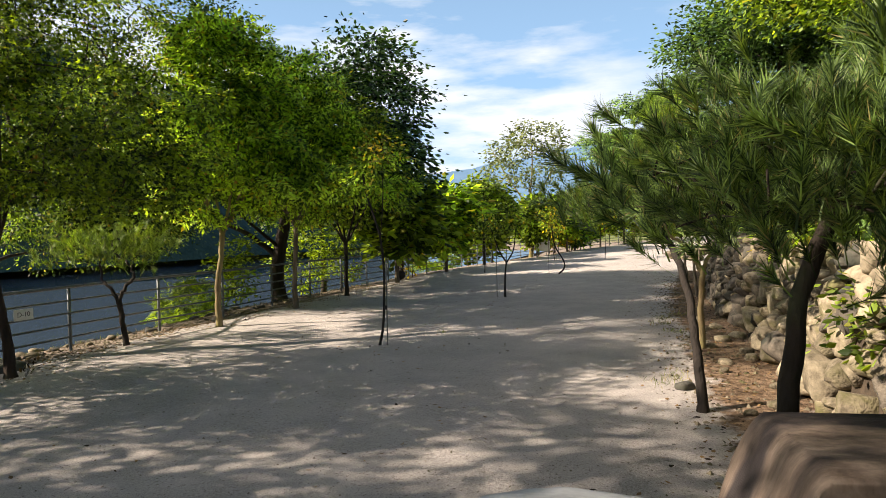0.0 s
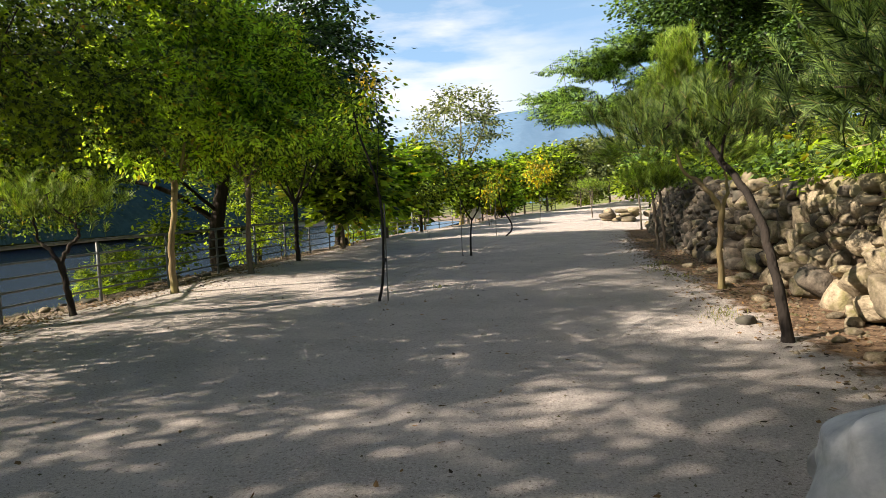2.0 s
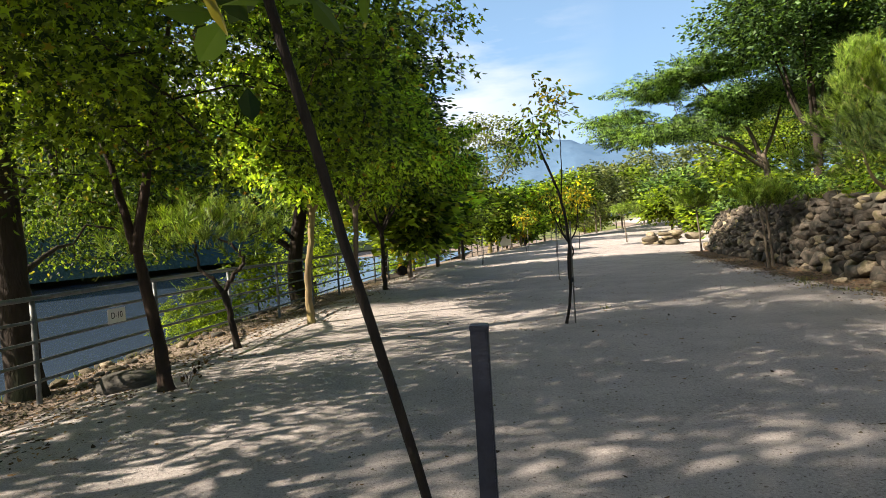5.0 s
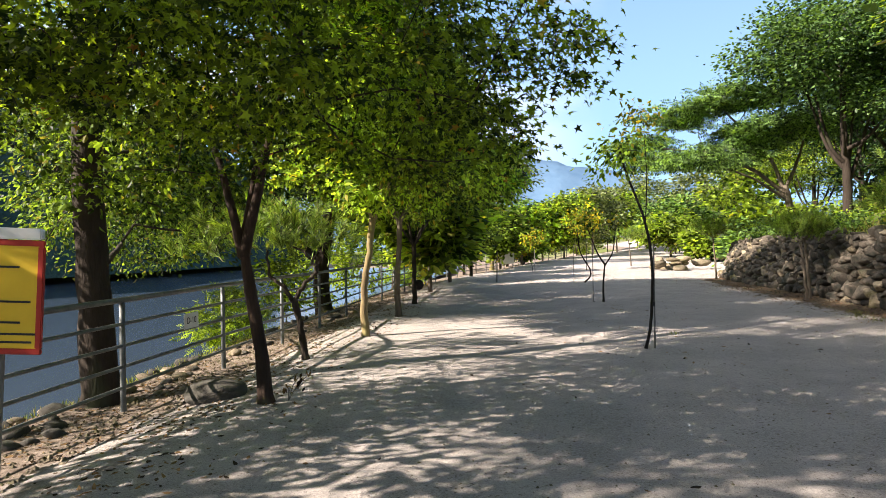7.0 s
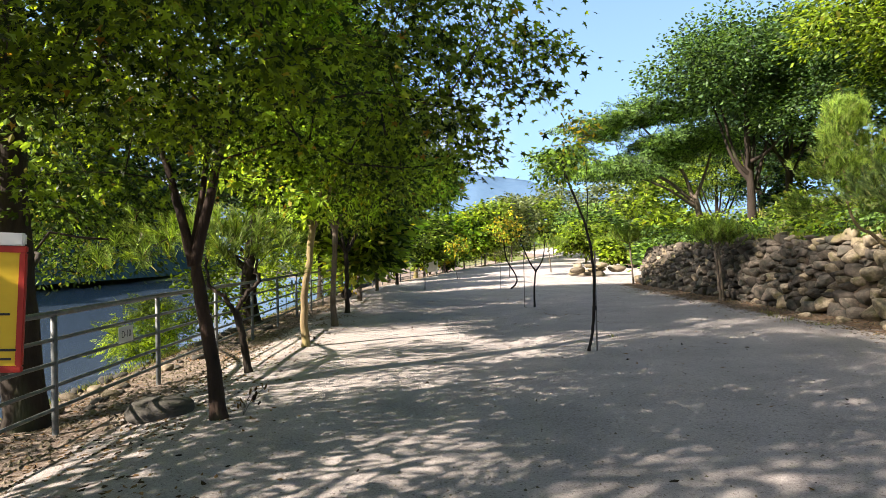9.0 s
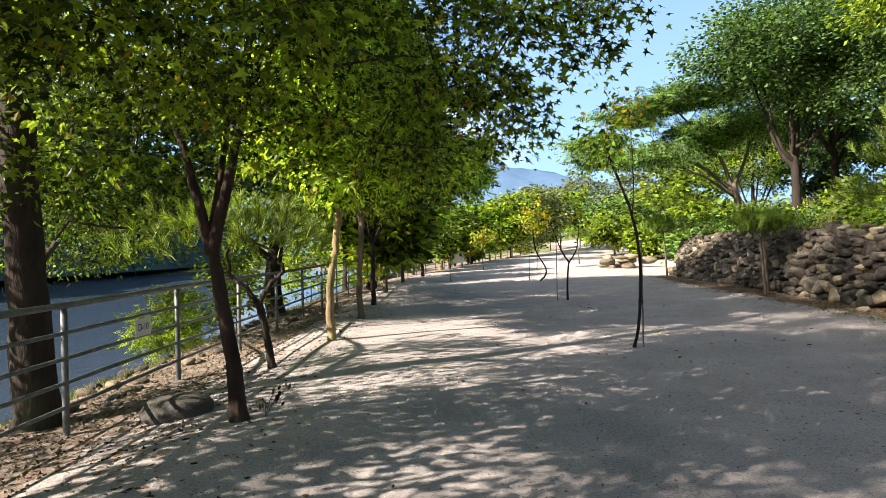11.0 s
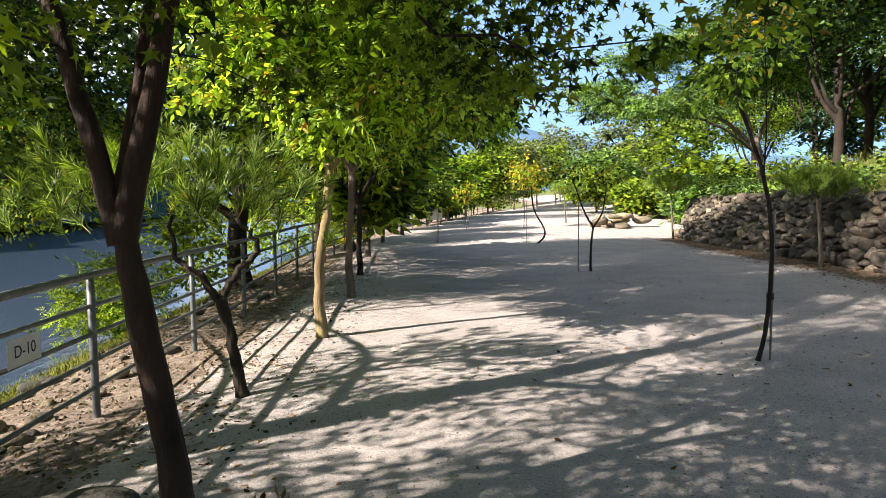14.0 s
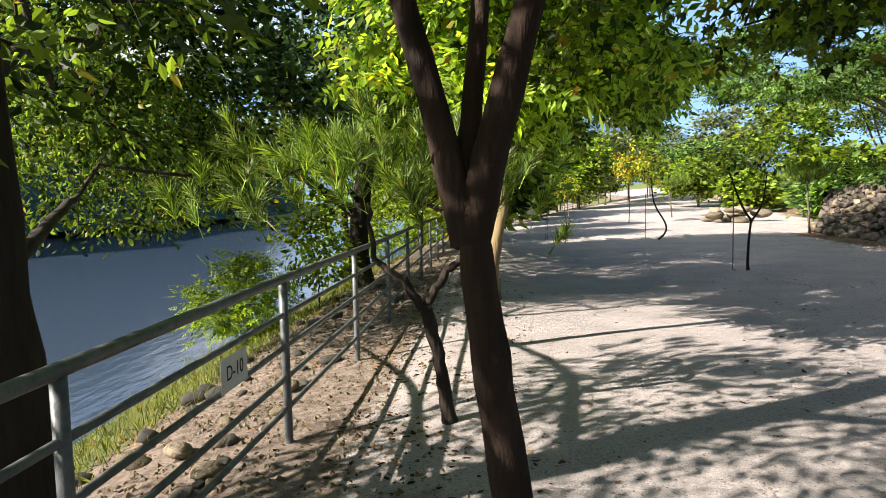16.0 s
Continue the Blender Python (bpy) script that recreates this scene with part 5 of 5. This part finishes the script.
def far_board():
    root = tagged(new("information_board"), "white information board on two posts by the fence", "sign")
    root.matrix_basis = pose(0.75, 42.5, float(ground_z(0.75, 42.5)), 0, 0, -12)
    part("panel", box((1.0, 0.04, 0.75), (0, 0, 0.72), 0.01), CARD, root)
    for x in (-0.4, 0.4):
        part("leg", box((0.06, 0.06, 0.6), (x, 0.03, 0.2), 0.006), STEEL, root)


def dead_twig():
    root = tagged(new("dead_twig"), "dead twig with curled brown leaves", "twig")
    root.location = g(-1.72, 6.5)
    r = np.random.default_rng(5)
    ends = [(0.10, 0.02, 0.24), (0.02, -0.05, 0.14), (0.22, 0.05, 0.27), (0.16, -0.02, 0.18)]
    piece("stem", tubes_mesh("stem", [([(0, 0, 0), (e[0] * 0.4, e[1] * 0.4, e[2] * 0.6), e], 0.004) for e in ends], CANE, 5), root)
    p = np.repeat(np.array(ends), 4, 0) + r.normal(0, 0.03, (16, 3))
    w = r.normal(0, 0.4, (16, 3)) + (0, 0, -0.8)
    tagged(piece("leaf", foliage_mesh("leaf", "oval", p, w, r.uniform(0.05, 0.08, 16), [DEAD_LEAF], 1.0, r), root), kind="stuff")


notice_board()
rail_card()
small_cards()
bucket()
far_board()
dead_twig()


# ---------- litter, pebbles and grass ----------
def scatter(n, x0, x1, y0, y1, seed, keep=None):
    r = np.random.default_rng(seed)
    x, y = r.uniform(x0, x1, n), r.uniform(y0, y1, n)
    if keep is not None:
        k = keep(x, y, r)
        x, y = x[k], y[k]
    return np.stack([x, y, ground_z(x, y)], -1), r


def near_patch(x, y, r, scale=0.9, cut=0.0):
    return np.array([noise.noise(Vector((a * scale, b * scale, 3.3))) for a, b in zip(x, y)]) + r.normal(0, 0.18, len(x)) > cut


def litter():
    # fallen leaves: thin over the sand, thick along the fence and the wall
    p1, r = scatter(2000, -3.2, 8.0, 0.6, 30, 201, lambda x, y, r: near_patch(x, y, r, 0.7, 0.12))
    p2, r2 = scatter(16000, -5.4, -1.2, 1.5, 24, 202, lambda x, y, r: near_patch(x, y, r, 1.1, -0.02) & (r.random(len(x)) < smooth(-1.1 - x, 0, 1.5)))
    p3, r3 = scatter(5000, 6.2, 8.4, 1.0, 24, 203, lambda x, y, r: r.random(len(x)) < smooth(x - along(WALL, y), -1.9, -0.5))
    p = np.vstack([p1, p2, p3]) + (0, 0, 0.006)
    w = r.normal(0, 1, (len(p), 3)) * (1, 1, 0.22)
    me = foliage_mesh("fallen_leaves", "oval", p, w, r.uniform(0.025, 0.07, len(p)), [DEAD_LEAF], 0.35, r)
    tagged(new("fallen_leaves", me), "dry brown fallen leaves scattered on the sand", "leaf litter", kind="stuff")
    p1, r = scatter(3000, -3.0, 8.0, 0.6, 26, 205)
    p2, r2 = scatter(6500, -5.6, -2.9, 1.5, 22, 206)
    p3, r3 = scatter(1400, 6.6, 8.4, 1.0, 22, 207, lambda x, y, r: x > along(WALL, y) - 1.2)
    p = np.vstack([p1, p2, p3])
    s = np.concatenate([r.uniform(0.004, 0.014, len(p1)), r.uniform(0.006, 0.036, len(p2)), r.uniform(0.01, 0.04, len(p3))])
    v = np.array([[1, 0, 0], [-0.9, 0.1, 0], [0, 1, 0.1], [0.1, -0.9, 0], [0, 0.1, 0.75], [0, 0, -0.6]], float)
    f = np.array([[0, 2, 4], [2, 1, 4], [1, 3, 4], [3, 0, 4], [2, 0, 5], [1, 2, 5], [3, 1, 5], [0, 3, 5]])
    a = r.uniform(0, 6.28, len(p))
    c, sn = np.cos(a), np.sin(a)
    m = np.zeros((len(p), 3, 3))
    m[:, 0, 0], m[:, 0, 1], m[:, 1, 0], m[:, 1, 1], m[:, 2, 2] = c, -sn, sn, c, 1
    out = p[:, None] + np.einsum("nij,kj->nki", m, v) * s[:, None, None] * r.uniform(0.7, 1.3, (len(p), 1, 3))
    me = mesh_of("pebbles", out.reshape(-1, 3), [(f[None] + np.arange(len(p))[:, None, None] * 6).reshape(-1, 3)], [STONE])
    tagged(new("pebbles", me), "small tan pebbles and stones in the sand", "pebbles", kind="stuff")


def grass():
    p1, r = scatter(30000, -9.5, -3.6, 2, 30, 211, lambda x, y, r: (r.random(len(x)) < smooth(along(FENCE, y) - x, 1.0, 1.9)) & (x > along(FENCE, y) - 3.9))
    p2, r2 = scatter(12000, 8.0, 12.5, 0, 28, 212, lambda x, y, r: (x > along(WALL, y) + 0.55) & near_patch(x, y, r, 0.8, -0.15))
    tufts = [(3.14, 10.58), (6.9, 8.0), (6.75, 7.6), (7.1, 11.2), (6.95, 12.0), (4.4, 3.0), (7.3, 13.2), (7.0, 12.6)]
    p3 = np.concatenate([np.stack([r.normal(x, 0.05 + 0.07 * (x > 6), 24 + 40 * (x > 6)), r.normal(y, 0.05 + 0.07 * (x > 6), 24 + 40 * (x > 6))], -1) for x, y in tufts])
    p3 = np.c_[p3, ground_z(p3[:, 0], p3[:, 1])]
    p = np.vstack([p1, p2, p3])
    w = r.normal(0, 0.45, (len(p), 3)) + (0, 0, 1)
    s = np.concatenate([r.uniform(0.05, 0.17, len(p1)), r.uniform(0.10, 0.34, len(p2)), r.uniform(0.03, 0.10, len(p3))])
    me = foliage_mesh("grass", "blade", p, w, s, [GRASS], 3.0, r)
    tagged(new("grass", me), "yellow-green grass on the bank and terrace edge", "grass", kind="stuff")


def bank_stones():
    r = np.random.default_rng(221)
    kinds = [boulder("bank_stone", [STONE, STONE_DARK, STONE_DARK][k % 3], 300 + k, 2, 0.3, 0.9, 0.72, 16) for k in range(6)]
    for k in range(95):
        y = r.uniform(4.5, 17)
        x = float(along(FENCE, y)) - r.uniform(0.05, 1.7)
        s = r.uniform(0.07, 0.24)
        ob = tagged(new("bank_stone", kinds[k % 6]), "rough stone on the bank below the fence", "rock", "stones on the bank")
        ob.matrix_basis = pose(x, y, float(ground_z(x, y)) + s * 0.12, r.uniform(-20, 20), r.uniform(-20, 20), r.uniform(0, 360)) @ Matrix.Diagonal((s * 1.3, s, s * 0.7, 1))


bank_stones()
litter()
grass()
build_wall()
